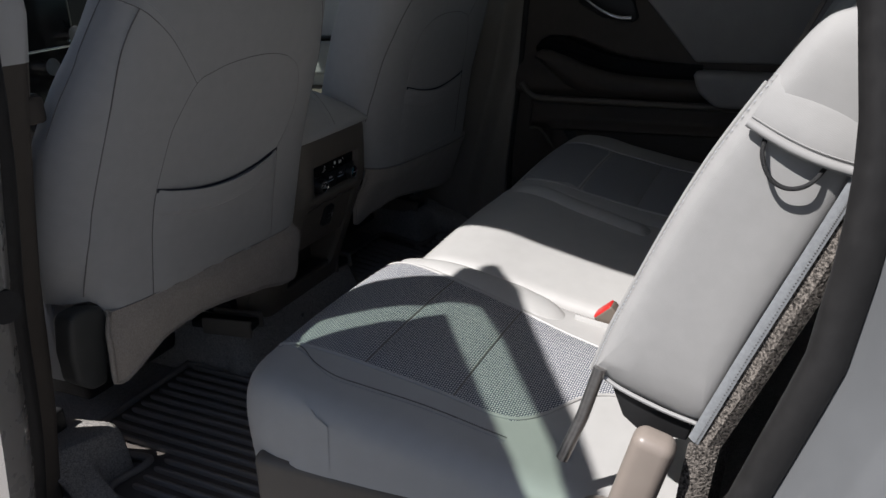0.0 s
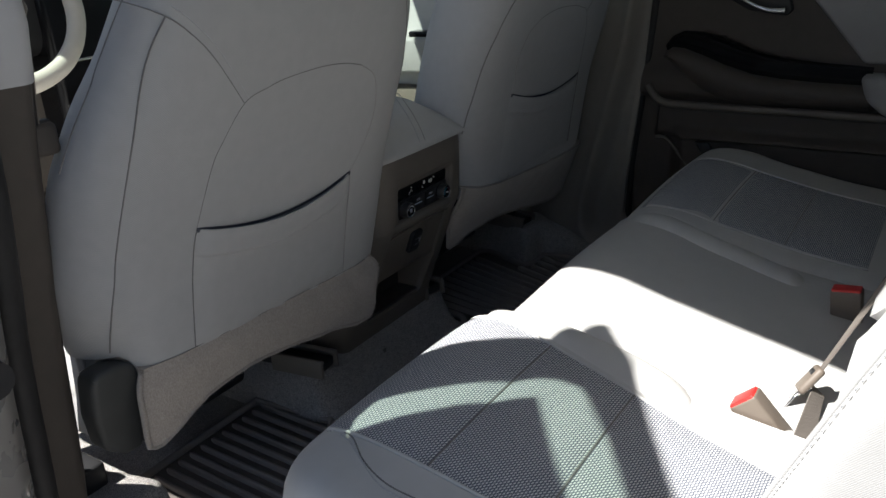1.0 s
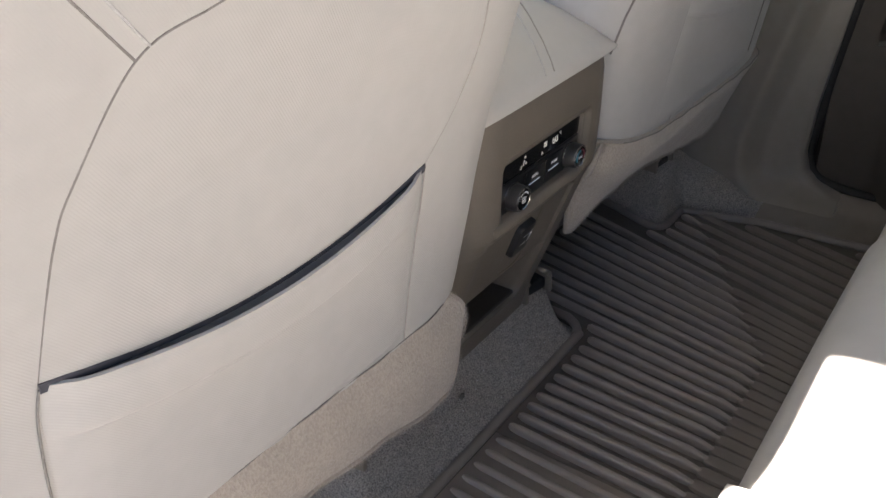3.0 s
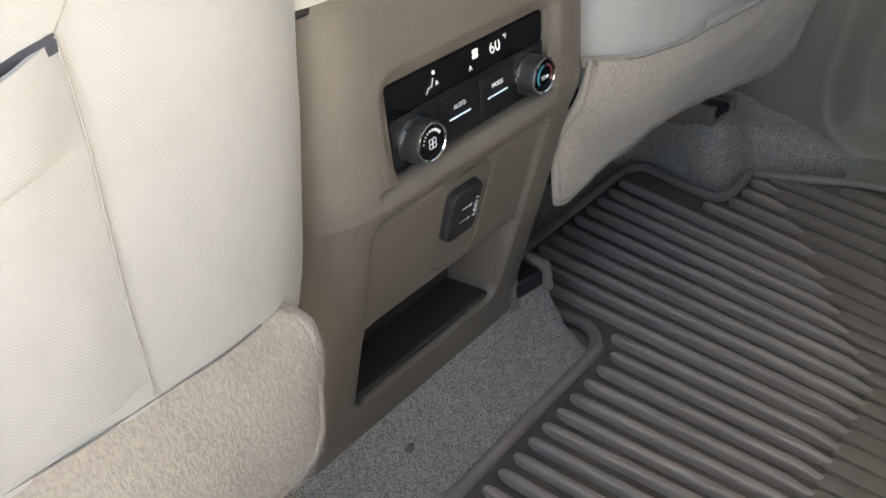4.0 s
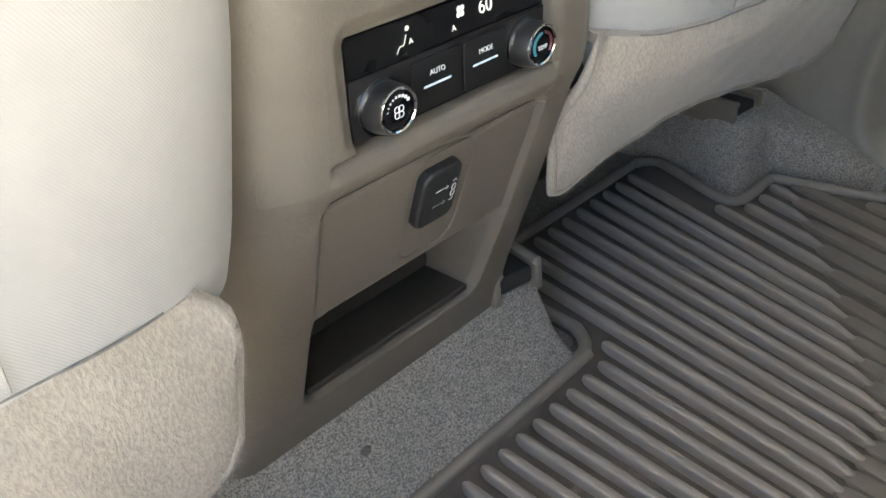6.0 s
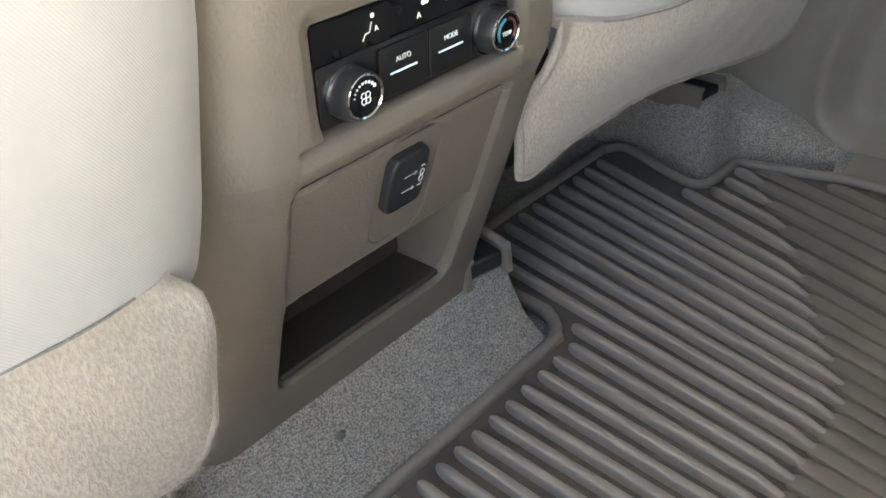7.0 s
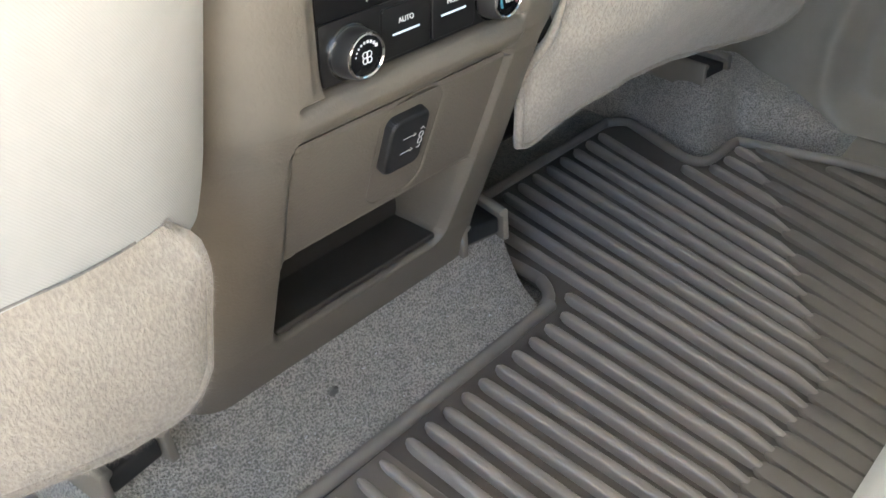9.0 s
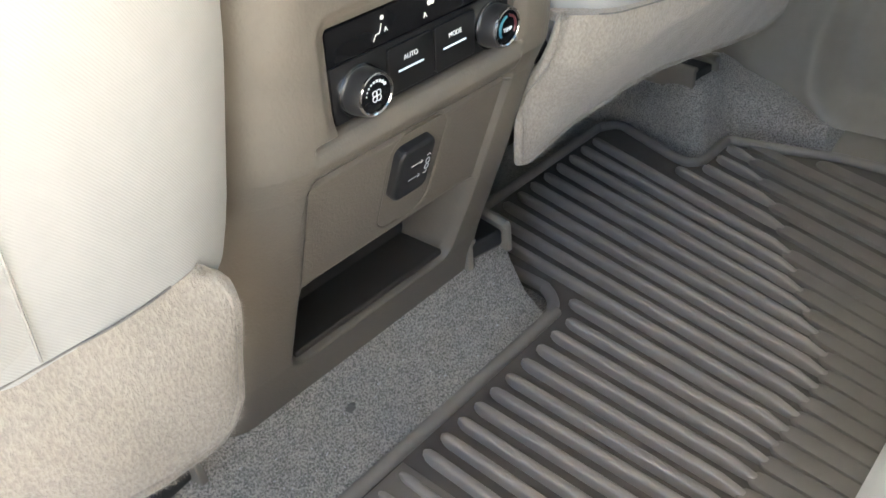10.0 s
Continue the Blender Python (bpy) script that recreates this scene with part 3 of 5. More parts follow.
    pocket = part("map_pocket", slab(pts, -0.0022 if sgn < 0 else 0.0022), LEATHER, back, "sagging cloth map pocket")
    # the padded panel over the pocket stands proud of its mouth, where a dark strip paints the shade
    pts, slit = [], []
    for i in range(33):
        u = i / 32
        xl, zt = lip(u)
        bow = math.sin(math.pi * u) ** 0.8
        z0 = zt + 0.0003 + 0.0009 * bow
        col = []
        for v in (0, 0.004, 0.012, 0.025, 0.05, 0.09, 0.15, 0.25, 0.4, 0.6, 0.8, 1.0):
            z = z0 + (0.60 - z0) * v
            xe = xl + (1 - u) * (lerp(z, (0.485, 0.5275, 0.56, 0.582, 0.60), (-0.127, -0.117, -0.108, -0.098, -0.086)) + 0.127)
            xe += u * (lerp(z, (0.48, 0.508, 0.54, 0.57, 0.604), (0.160, 0.180, 0.195, 0.199, 0.190)) - 0.160) * (1 if sgn < 0 else 0)
            puff = (1 - smooth01(v / 0.75)) * smooth01(0.25 + v / 0.012) * bow
            col.append(surf(xe, z, -0.0012 * (1 - bow) - 0.0035 * smooth01((v - 0.45) / 0.4) + 0.0022 * puff))
        pts.append(col)
        slit.append([surf(xl, zt - 0.004, 0.0008), surf(xl, zt + 0.004 * bow, 0.0010), surf(xl, z0 + 0.0015, 0.0004)])
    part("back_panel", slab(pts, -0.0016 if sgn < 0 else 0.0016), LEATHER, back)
    part("pocket_shade", slab(slit, -0.0008 if sgn < 0 else 0.0008), MOUTH_SHADE, pocket, "dark strip painting the shade in the pocket's mouth")
    # felt skirt
    pts = []
    NX = 57
    for i in range(NX):
        t = -1 + 2 * i / (NX - 1)
        if sgn < 0:
            xl = 0.240 * t if t > 0 else 0.216 * t
            zt = 0.313 + 0.010 * (1 - abs(t)) + 0.016 * max(0.0, -t)
            rise = 0.060 * (1 - math.sqrt(max(0.0, 1 - max(0.0, (abs(xl) - (0.212 if t > 0 else 0.200)) / 0.0285) ** 2)))
            zb = lerp(xl, (-0.216, -0.18, -0.1285, -0.055, 0.009, 0.044, 0.09, 0.12, 0.15, 0.18, 0.21), (0.207, 0.226, 0.253, 0.259, 0.252, 0.245, 0.236, 0.231, 0.223, 0.214, 0.210)) + rise
        else:
            # the other seat's skirt is longer, comes to a point beside the console and is drawn forward
            xl = 0.284 * t if t > 0 else 0.285 * t
            zt = lerp(xl, (-0.285, -0.227, -0.087, 0.037, 0.19, 0.247, 0.289), (0.292, 0.299, 0.304, 0.311, 0.321, 0.326, 0.334))
            zb = lerp(xl, (-0.285, -0.272, -0.255, -0.236, -0.2, -0.148, -0.0764, -0.01, 0.0465, 0.1, 0.146, 0.185, 0.222, 0.25, 0.272, 0.284),
                      (0.262, 0.212, 0.184, 0.170, 0.163, 0.167, 0.179, 0.191, 0.201, 0.2075, 0.2085, 0.2075, 0.205, 0.201, 0.196, 0.200))
        col = []
        for v in (0, 0.005, 0.011, 0.02, 0.035, 0.06, 0.12, 0.2, 0.3, 0.4, 0.5, 0.6, 0.7, 0.8, 0.88, 0.95, 1):
            z = zt + (zb - zt) * v
            y = rear_y(xl * (0.95 - 0.02 * v), max(z, 0.30 if sgn < 0 else 0.26), sgn) + 0.010 - (0.0098 * smooth01(v / 0.02) + 0.0060 * smooth01(v / 0.30) if sgn < 0 else 0.016 * smooth01(v / 0.02)) - 0.004 * math.sin(math.pi * v)
            if sgn < 0:
                y += 0.06 * (zt - z)
            else:
                y += (0.044 + 0.004 * smooth01((xl - 0.15) / 0.1) - y) * min(1.0, max(0.0, (0.292 - z) / (0.292 - zb))) ** 1.15
            y += 0.0008 * math.sin(90 * xl + 40 * z) + 0.0006 * noise.noise((xl * 60, z * 60, 3))
            col.append((X(xl * (1 + 0.012 * math.sin(math.pi * v) - (0.03 * (1 - smooth01(v / 0.3)) if sgn < 0 else 0.0))), y, z))
        pts.append(col)
    part("skirt_seam", tube([(p[3][0], p[3][1] - 0.0002, p[3][2] + 0.0006) for p in pts[2:-2]], 0.0007, 6), SEAM, back)
    skirt = part("skirt", slab(pts, 0.007 if sgn > 0 else -0.007), FELT, S, "beige felt skirt below the backrest")
    edge = [pts[0][j] for j in range(2, 17)] + [pts[i][16] for i in range(1, NX)] + [pts[NX - 1][j] for j in range(15, 1, -1)]
    part("skirt_edge", tube([(x, y + 0.003, z) for x, y, z in edge], [0.0040 * smooth01((min(k, len(edge) - 1 - k) + 1) / 8) + 0.0004 for k in range(len(edge))], 8), FELT, skirt)
    # loose fibres along the skirt's edge
    bm = bmesh.new()
    rnd = random.Random(5)
    for x, y, z in spline(edge, 14):
        for _ in range(12):
            b = Vector((x, y - 0.002 + rnd.uniform(-.002, .004), z))
            d = Vector((rnd.uniform(-1, 1), rnd.uniform(-1, 0.3), rnd.uniform(-1, 1))).normalized() * rnd.uniform(0.0025, 0.0050)
            o = Vector((rnd.uniform(-1, 1), rnd.uniform(-1, 1), rnd.uniform(-1, 1))) * 0.00018
            bm.faces.new([bm.verts.new(b), bm.verts.new(b + o), bm.verts.new(b + d)])
    tagged(part("fuzz", bm, FELT, skirt), kind="stuff")
    # side shield, cushion, frame
    if sgn < 0:
        part("side_shield", prism([(-0.206, 0.205), (-0.206, 0.318), (-0.211, 0.334), (-0.225, 0.343), (-0.250, 0.347), (-0.266, 0.346), (-0.271, 0.335), (-0.271, 0.285), (-0.264, 0.248), (-0.262, 0.234), (-0.236, 0.209), (-0.228, 0.205)], lambda u, v, d: Vector((X(u), 0.016 + 0.22 * (0.285 - v) - d, v)), -0.03, 0.006, 0.008, 4), mat("dark_recliner_plastic", (0.05, 0.051, 0.049), 0.55, vary=0.1, bump=0.3, bscale=900, bdist=0.0005), S, "dark plastic recliner cover")
    part("side_valance", box((min(X(-0.232), X(-0.220)), 0.09, 0.205), (max(X(-0.232), X(-0.220)), 0.50, 0.34), 0.006, 3), LIGHT_TRIM, S, "light plastic valance beside the seat cushion")
    if sgn > 0:
        # black box paints the gap's shade together with the small plastic piece in it
        part("gap_piece", box((X(0.286), 0.030, 0.285), (X(0.262), 0.22, 0.332), 0.008, 3), BLACK, S, "dark plastic piece with the gap's shade beside the console")
    rings = []
    for y, zt, w in ((0.06, 0.30, 0.225), (0.10, 0.34, 0.232), (0.25, 0.35, 0.236), (0.45, 0.37, 0.238), (0.53, 0.365, 0.236), (0.56, 0.33, 0.24), (0.565, 0.27, 0.23)):
        rings.append([(X((w + 0.026 * (math.cos(a) > 0)) * math.copysign(abs(math.cos(a)) ** 0.35, math.cos(a))), y, 0.275 + (zt - 0.275) * (1 if math.sin(a) > 0 else 0.55) * math.copysign(abs(math.sin(a)) ** 0.4, math.sin(a)))
                      for a in [2 * math.pi * k / 40 for k in range(40)]])
    part("cushion", grid(rings, close_v=True, cap_u=True), LEATHERETTE, S)
    part("seat_pan", box((xc - 0.17, 0.12, 0.175), (xc + 0.17, 0.54, 0.24), 0.01), BLACK, S)
    # added black box, unseen itself, that keeps the space under the seat dark
    part("underseat_blocker", box((xc - (0.06 if sgn < 0 else 0.19), 0.27, 0.03), (xc + 0.19, 0.50, 0.18), 0.012), BLACK, S)
    for xr in (-0.215, 0.245):
        part("rail", box((X(xr) - 0.022, 0.16, 0.085), (X(xr) + 0.022, 0.56, 0.125), 0.005), BLACK, S, "black seat rail")
        part("rail_leg", box((X(xr) - 0.02, 0.18, -0.012), (X(xr) + 0.02, 0.5, 0.09), 0.004), BLACK, S)
    return S


front_seat(-1, "driver_seat", "pale grey cloth front seat with map pocket and beige felt skirt")
front_seat(1, "passenger_seat", "pale grey cloth front seat with map pocket beside the far door")


# rail end covers on the carpet
def rail_cover(x, y, z, w, length, turn=0.0):
    C = thing("rail_cover", "taupe plastic seat rail end cover on the carpet", "rail cover", group="seat rail covers", at=(x, y, z - 0.020))
    M = Matrix.Translation((x, y, z)) @ Matrix.Rotation(turn, 4, 'Z')
    part("base", box((-w / 2, 0.004, -0.020), (w / 2, length, -0.014), 0.002, 2, M), COVER, C)
    for sx in (-1, 1):
        o = w / 2
        sec = [(sx * (o - 0.003), -0.020), (sx * (o - 0.003), 0.006), (sx * (o - 0.007), 0.009), (sx * (o - 0.007), 0.012), (sx * (o - 0.003), 0.0145), (sx * (o + 0.001), 0.0145),
               (sx * (o + 0.003), 0.011), (sx * (o + 0.004), -0.020)]
        part("side_wall", prism(sec, lambda u, v, d: M @ Vector((u, d, v)), -0.008, length, 0.0012), COVER, C)
    # black block for the rail, enlarged to paint the cover's dark inside
    part("dark_fill", box((-w / 2 + 0.004, -0.003, -0.013), (w / 2 - 0.004, length + 0.03, 0.004), 0.003, 2, M), BLACK, C)
    return C


rail_cover(0.141, 0.100, 0.098, 0.046, 0.10, radians(-12))
rail_cover(-0.213, 0.093, 0.099, 0.048, 0.10, radians(8))
rail_cover(0.602, 0.116, 0.094, 0.050, 0.14, radians(-8))

# ---------------------------------------------------------------- centre console
X0 = -0.006
FZ = (0.05, 0.10, 0.125, 0.208, 0.300, 0.318, 0.332, 0.39, 0.435, 0.45)
FY = (0.112, 0.098, 0.089, 0.053, 0.016, 0.006, 0.003, -0.002, -0.004, 0.0)
CW = lambda z: lerp(z, (0.05, 0.12, 0.20, 0.31, 0.44), (0.172, 0.163, 0.152, 0.138, 0.128))
CR = lambda z: lerp(z, (0.05, 0.12, 0.31, 0.44), (0.158, 0.156, 0.151, 0.148))
face_y = lambda z: lerp(z, FZ, FY)


def box_mask(v, a, b, e):
    return smooth01((v - a) / e + 0.5) * smooth01((b - v) / e + 0.5)


def inset(x, z, x0, x1, z0, z1, r):
    """Distance to a rounded rectangle's edge, negative inside."""
    p, q = abs(x - (x0 + x1) / 2) - (x1 - x0) / 2 + r, abs(z - (z0 + z1) / 2) - (z1 - z0) / 2 + r
    return min(max(p, q), 0.0) + math.hypot(max(p, 0.0), max(q, 0.0)) - r


def recess(x, z):
    """How far the console's face lies back."""
    # control panel's bed with a broad chamfer round it
    sd = inset(x, z, -0.0795, 0.0795, 0.3290, 0.3895, 0.004)
    d = max(0.016 * smooth01(0.5 - sd / 0.004), 0.0055 * smooth01((0.011 - sd) / 0.011) * (1 if z > 0.345 else smooth01((z - 0.325) / 0.02)))
    # bay of the access door and tray
    half = lerp(z, (0.118, 0.305), (0.0875, 0.092))
    sd = inset(x - X0, z, -half, half, 0.1195, 0.3060, 0.012)
    d = max(d, lerp(z, (0.2065, 0.2085, 0.2980, 0.2988), (0.012, 0.0052, 0.0052, 0.014)) * smooth01(0.5 - sd / 0.008))
    sd = inset(x - X0, z, -half + 0.004, half - 0.004, 0.1235, 0.2065, 0.011)
    d = max(d, 0.115 * smooth01(0.5 - sd / 0.007))
    # rounded roll below the control panel
    m = box_mask(x - X0, -0.090, 0.090, 0.006) * box_mask(z, 0.303, 0.330, 0.002)
    d = max(d, 0.0095 * m) - 0.0115 * m * math.sqrt(max(0.0, 1 - ((z - 0.3162) / 0.0132) ** 2))
    return d


def dense(a, b, marks, base, fine):
    out = set(np.round(np.arange(a, b + 1e-9, base), 5))
    for m_ in marks:
        for k in range(-5, 6):
            v = round(m_ + k * fine, 5)
            if a <= v <= b:
                out.add(v)
    return sorted(out)


zs_ = dense(0.055, 0.447, (0.120, 0.124, 0.132, 0.206, 0.2985, 0.304, 0.310, 0.316, 0.322, 0.3305, 0.389, 0.396), 0.008, 0.0012)
xs_ = dense(-0.104, 0.100, (-0.093, -0.082, -0.076, 0.072, 0.079, 0.081, 0.089), 0.008, 0.0014)
pts = []
for z in zs_:
    w = CW(z)
    y = face_y(z)
    row = []
    rc = 0.044
    for d in (0.45, 0.30, 0.15, 0.08, 0.045):
        row.append((X0 - w - 0.09 * min(d, 0.15), y + d, z))
    for k in range(0, 9):
        a = radians(90 * k / 8)
        row.append((X0 - w + rc * (1 - math.cos(a)), y + rc * (1 - math.sin(a)), z))
    for x in xs_:
        row.append((min(max(x, X0 - w + rc), X0 + CR(z) - rc), y + recess(x, z), z))
    for k in range(8, -1, -1):
        a = radians(90 * k / 8)
        row.append((X0 + CR(z) - rc * (1 - math.cos(a)), y + rc * (1 - math.sin(a)), z))
    for d in (0.045, 0.08, 0.15, 0.30, 0.45):
        row.append((X0 + CR(z) + 0.13 * min(d, 0.15), y + d, z))
    pts.append(row)
console = thing("center_console", "taupe plastic centre console with rear climate controls and open tray", "console", at=(0, 0.2, 0.09))
part("body", grid(pts), TAUPE, console)
part("console_core", box((-0.12, 0.15, 0.08), (0.115, 0.9, 0.43), 0.01), TAUPE_DARK, console)
part("front_console", box((-0.125, 0.44, 0.05), (0.12, 1.0, 0.40), 0.03, 4), TAUPE, console)

# padded armrest lid
rings = []
LIDZ = lambda y: lerp(y, (-0.006, -0.003, 0.004, 0.02, 0.05, 0.10, 0.20, 0.30, 0.335, 0.345), (0.454, 0.460, 0.468, 0.481, 0.498, 0.517, 0.530, 0.524, 0.500, 0.470))
for y in (-0.006, -0.003, 0.004, 0.012, 0.02, 0.035, 0.05, 0.10, 0.15, 0.20, 0.25, 0.30, 0.335, 0.345):
    ring = []
    zt = LIDZ(y)
    for k in range(48):
        a = 2 * math.pi * k / 48
        c, s_ = math.cos(a), math.sin(a)
        x = X0 + (0.136 if c < 0 else 0.140) * math.copysign(abs(c) ** 0.5, c)
        ring.append((x, y, 0.4495 + (zt - 0.4495) * max(0.0, s_) ** 0.8 - 0.003 * max(0.0, -s_)))
    rings.append(ring)
lid = part("armrest_lid", grid(rings, close_v=True, cap_u=True), LEATHERETTE, console, "padded pale grey armrest lid")
for dx, m_ in ((0.0, CREASE_MAT), (-0.016, STITCH)):
    part("lid_seam", tube([(X0 + 0.010 + dx + 0.75 * y, y, LIDZ(y) + 0.0001) for y in (-0.003, 0.004, 0.012, 0.02, 0.035, 0.05, 0.08, 0.10, 0.13)], 0.0008, 6), m_, lid)
part("lid_gap", box((X0 - 0.124, 0.006, 0.440), (X0 + 0.126, 0.33, 0.4505), 0.002), BLACK, console)

# climate control unit
NY = 0.0105       # depth of the panel's face


def on_face(u, v, d):
    """Panel coordinates: u across, v up, d out towards the rear seats."""
    t = radians(3)
    return Vector((u, NY - d * math.cos(t) + (v - 0.36) * -0.10, v + d * math.sin(t)))


panel = part("control_panel", prism(rounded(-0.0775, 0.3315, 0.0775, 0.3875, 0.003), on_face, -0.004, 0.0, 0.0008), GLOSS, console, "gloss black climate control panel")
part("display", prism(rounded(-0.0765, 0.3675, 0.0765, 0.3868, 0.002), on_face, 0.0002, 0.0010), GLOSS, panel, "dark display strip")
part("key_field", prism(rounded(-0.0765, 0.3320, 0.0765, 0.3664, 0.002), on_face, 0.0002, 0.0022, 0.0006), SATIN, panel, "black key field")
for a, b in ((-0.0345, 0.0035), (0.0048, 0.0415)):
    part("key", prism(rounded(a, 0.3345, b, 0.3635, 0.002), on_face, 0.0015, 0.0040, 0.0007), SATIN, panel)
FACE = lambda u, v, d: Matrix.Translation(on_face(u, v, d)) @ Matrix.Rotation(radians(90 - 3), 4, 'X')
text("legend_auto", "AUTO", 0.0042, LEGEND, panel, FACE(-0.0165, 0.3545, 0.0043))
text("legend_mode", "MODE", 0.0042, LEGEND, panel, FACE(0.0225, 0.3545, 0.0043))
for u in (-0.0165, 0.0222):
    part("indicator", prism(rounded(u - 0.0105, 0.3470, u + 0.0105, 0.3482, 0.0003), on_face, 0.0041, 0.0045), LEGEND_BLUE, panel, smooth=False)
text("legend_temperature", "60", 0.0115, LCD, panel, FACE(0.0245, 0.3785, 0.0013))
text("legend_unit", "\u00b0F", 0.0046, LCD, panel, FACE(0.0352, 0.3818, 0.0013))
text("legend_fan_auto", "A", 0.0048, LCD, panel, FACE(-0.0005, 0.3725, 0.0013))
text("legend_seat_auto", "A", 0.0040, LCD, panel, FACE(-0.0325, 0.3748, 0.0013))
bm = None
for k in range(4):
    a = radians(45 + 90 * k)
    o = [(0.0045 + 0.0019 * math.cos(a) + 0.0017 * math.cos(q), 0.3805 + 0.0022 * math.sin(a) + 0.0017 * math.sin(q)) for q in [2 * math.pi * i / 10 for i in range(10)]]
    b = prism(o, on_face, 0.0011, 0.0014)
    bm = b if bm is None else merge(bm, b)
part("fan_symbol", bm, LCD, panel, smooth=False)
# seated figure airflow sign, drawn as bars
bm = tube([on_face(u, v, 0.0013) for u, v in ((-0.0425, 0.3705), (-0.0405, 0.3738), (-0.0375, 0.3740), (-0.0358, 0.3790))], 0.0011, 6, flat=0.3)
bm = merge(bm, prism([(-0.0350 + 0.0014 * math.cos(q), 0.3822 + 0.0014 * math.sin(q)) for q in [2 * math.pi * i / 12 for i in range(12)]], on_face, 0.0011, 0.0014))
part("airflow_symbol", bm, LCD, panel, smooth=False)


def knob(u, v, name):
    K = []

    def ring(r, d, n=40):
        r, d = r * 0.92, d * 0.88
        return [on_face(u + r * math.cos(2 * math.pi * k / n), v + r * math.sin(2 * math.pi * k / n), d) for k in range(n)]

    K = part(name, grid([ring(0.0168, 0.0015), ring(0.0172, 0.003), ring(0.0168, 0.0045)], close_v=True, cap_u=True), CHROME, panel, "dial with chrome ring and black cap")
    rr = []
    for d, r in ((0.0045, 0.0150), (0.007, 0.0153), (0.017, 0.0143), (0.0185, 0.0137)):
        rr.append([on_face(u + 0.92 * (r + (0.00025 if k % 2 else 0)) * math.cos(2 * math.pi * k / 96), v + 0.92 * (r + (0.00025 if k % 2 else 0)) * math.sin(2 * math.pi * k / 96), d * 0.88) for k in range(96)])
    part("grip", grid(rr, close_v=True, cap_u=True), DARK_METAL, K)
    part("chrome_ring", grid([ring(0.0139, 0.0178), ring(0.0136, 0.0196), ring(0.0128, 0.0200), ring(0.0119, 0.0192)], close_v=True), CHROME, K, "bright chrome ring")
    part("cap", grid([ring(0.0120, 0.0186), ring(0.0117, 0.0190), ring(0.006, 0.0191), ring(0.0005, 0.0191)], close_v=True, cap_u=True), GLOSS, K)
    return K


kl = knob(-0.0572, 0.3475, "fan_dial")
kr = knob(0.0582, 0.3475, "temperature_dial")
for k in range(9):
    a = radians(180 - 17 * k - 10)
    c = Vector((-0.0572 + 0.0078 * math.cos(a), 0.3475 + 0.0078 * math.sin(a)))
    s = 0.00035 + 0.00007 * k
    part("dial_mark", prism([(c.x - s, c.y - s), (c.x + s, c.y - s), (c.x + s, c.y + s), (c.x - s, c.y + s)], on_face, 0.0169, 0.0172), LEGEND, kl, smooth=False)
bm = None
for k in range(4):
    a = radians(45 + 90 * k)
    pts_ = [on_face(-0.0572 + 0.0020 * math.cos(a) + 0.0017 * math.cos(q), 0.3468 + 0.0022 * math.sin(a) + 0.0017 * math.sin(q), 0.0171) for q in [2 * math.pi * i / 12 for i in range(12)]]
    b = tube(pts_, 0.00028, 5, close=True)
    bm = b if bm is None else merge(bm, b)
part("dial_fan_symbol", bm, LEGEND, kl, smooth=False)
text("legend_temp", "TEMP", 0.0036, LEGEND, kr, FACE(0.0582, 0.3462, 0.0171))
part("blue_arc", tube([on_face(0.0582 + 0.0078 * math.cos(a), 0.3475 + 0.0078 * math.sin(a), 0.0171) for a in np.linspace(radians(100), radians(215), 14)], 0.0009, 5), ARC_BLUE, kr)
part("red_arc", tube([on_face(0.0582 + 0.0078 * math.cos(a), 0.3475 + 0.0078 * math.sin(a), 0.0171) for a in np.linspace(radians(-35), radians(80), 14)], 0.0009, 5), mat("dim_red_arc", (0.12, 0.02, 0.03), 0.4), kr)

# access door with its USB flap
SL = (face_y(0.208) - face_y(0.300)) / (0.208 - 0.300)


def on_lower(u, v, d):
    n = Vector((0, -1, SL)).normalized()
    return Vector((X0 + u, face_y(0.300) + SL * (v - 0.300), v)) + n * (d - 0.004)


def door_half(v):
    return lerp(v, (0.2, 0.305), (0.0885, 0.0905))


xs2 = dense(-0.0885, 0.0885, (-0.018, 0.020, 0.028), 0.008, 0.0012)
zs2 = dense(0.2075, 0.2985, (0.2165, 0.224, 0.290, 0.296), 0.006, 0.0012)
pts = []
for v in zs2:
    row = []
    for u in xs2:
        f = door_half(v) / 0.0885
        # finger bed round the flap, running out below it
        b = smooth01(0.5 - inset(u, v, -0.0185, lerp(v, (0.215, 0.29), (0.0265, 0.0295)), 0.2175, 0.2950, 0.012) / (0.012 if u > 0 else 0.005))
        e = min((v - 0.2075), (0.2985 - v))
        row.append(on_lower(u * f, v, -0.0090 * b - 0.0022 * (1 - smooth01(e / 0.0025))))
    pts.append(row)
hatch = part("access_door", slab(pts, -0.004), TAUPE, console, "smooth taupe access panel")
flap = part("usb_flap", prism([(u - 0.0005, v) for u, v in rounded(-0.0160, 0.2455, 0.0175, 0.2885, 0.007, 6)], on_lower, -0.010, 0.0065, 0.0028, 4), BLACK, hatch, "black rubber socket flap")
for dz in (-0.0065, 0.0055):
    part("usb_mark", tube([on_lower(-0.005, 0.2675 + dz, 0.0066), on_lower(0.006, 0.2675 + dz, 0.0066)], 0.0003, 5), PRINT, flap)
    part("usb_mark", tube([on_lower(0.004, 0.2675 + dz - 0.0015, 0.0066), on_lower(0.0062, 0.2675 + dz, 0.0066), on_lower(0.004, 0.2675 + dz + 0.0015, 0.0066)], 0.0003, 5), PRINT, flap)
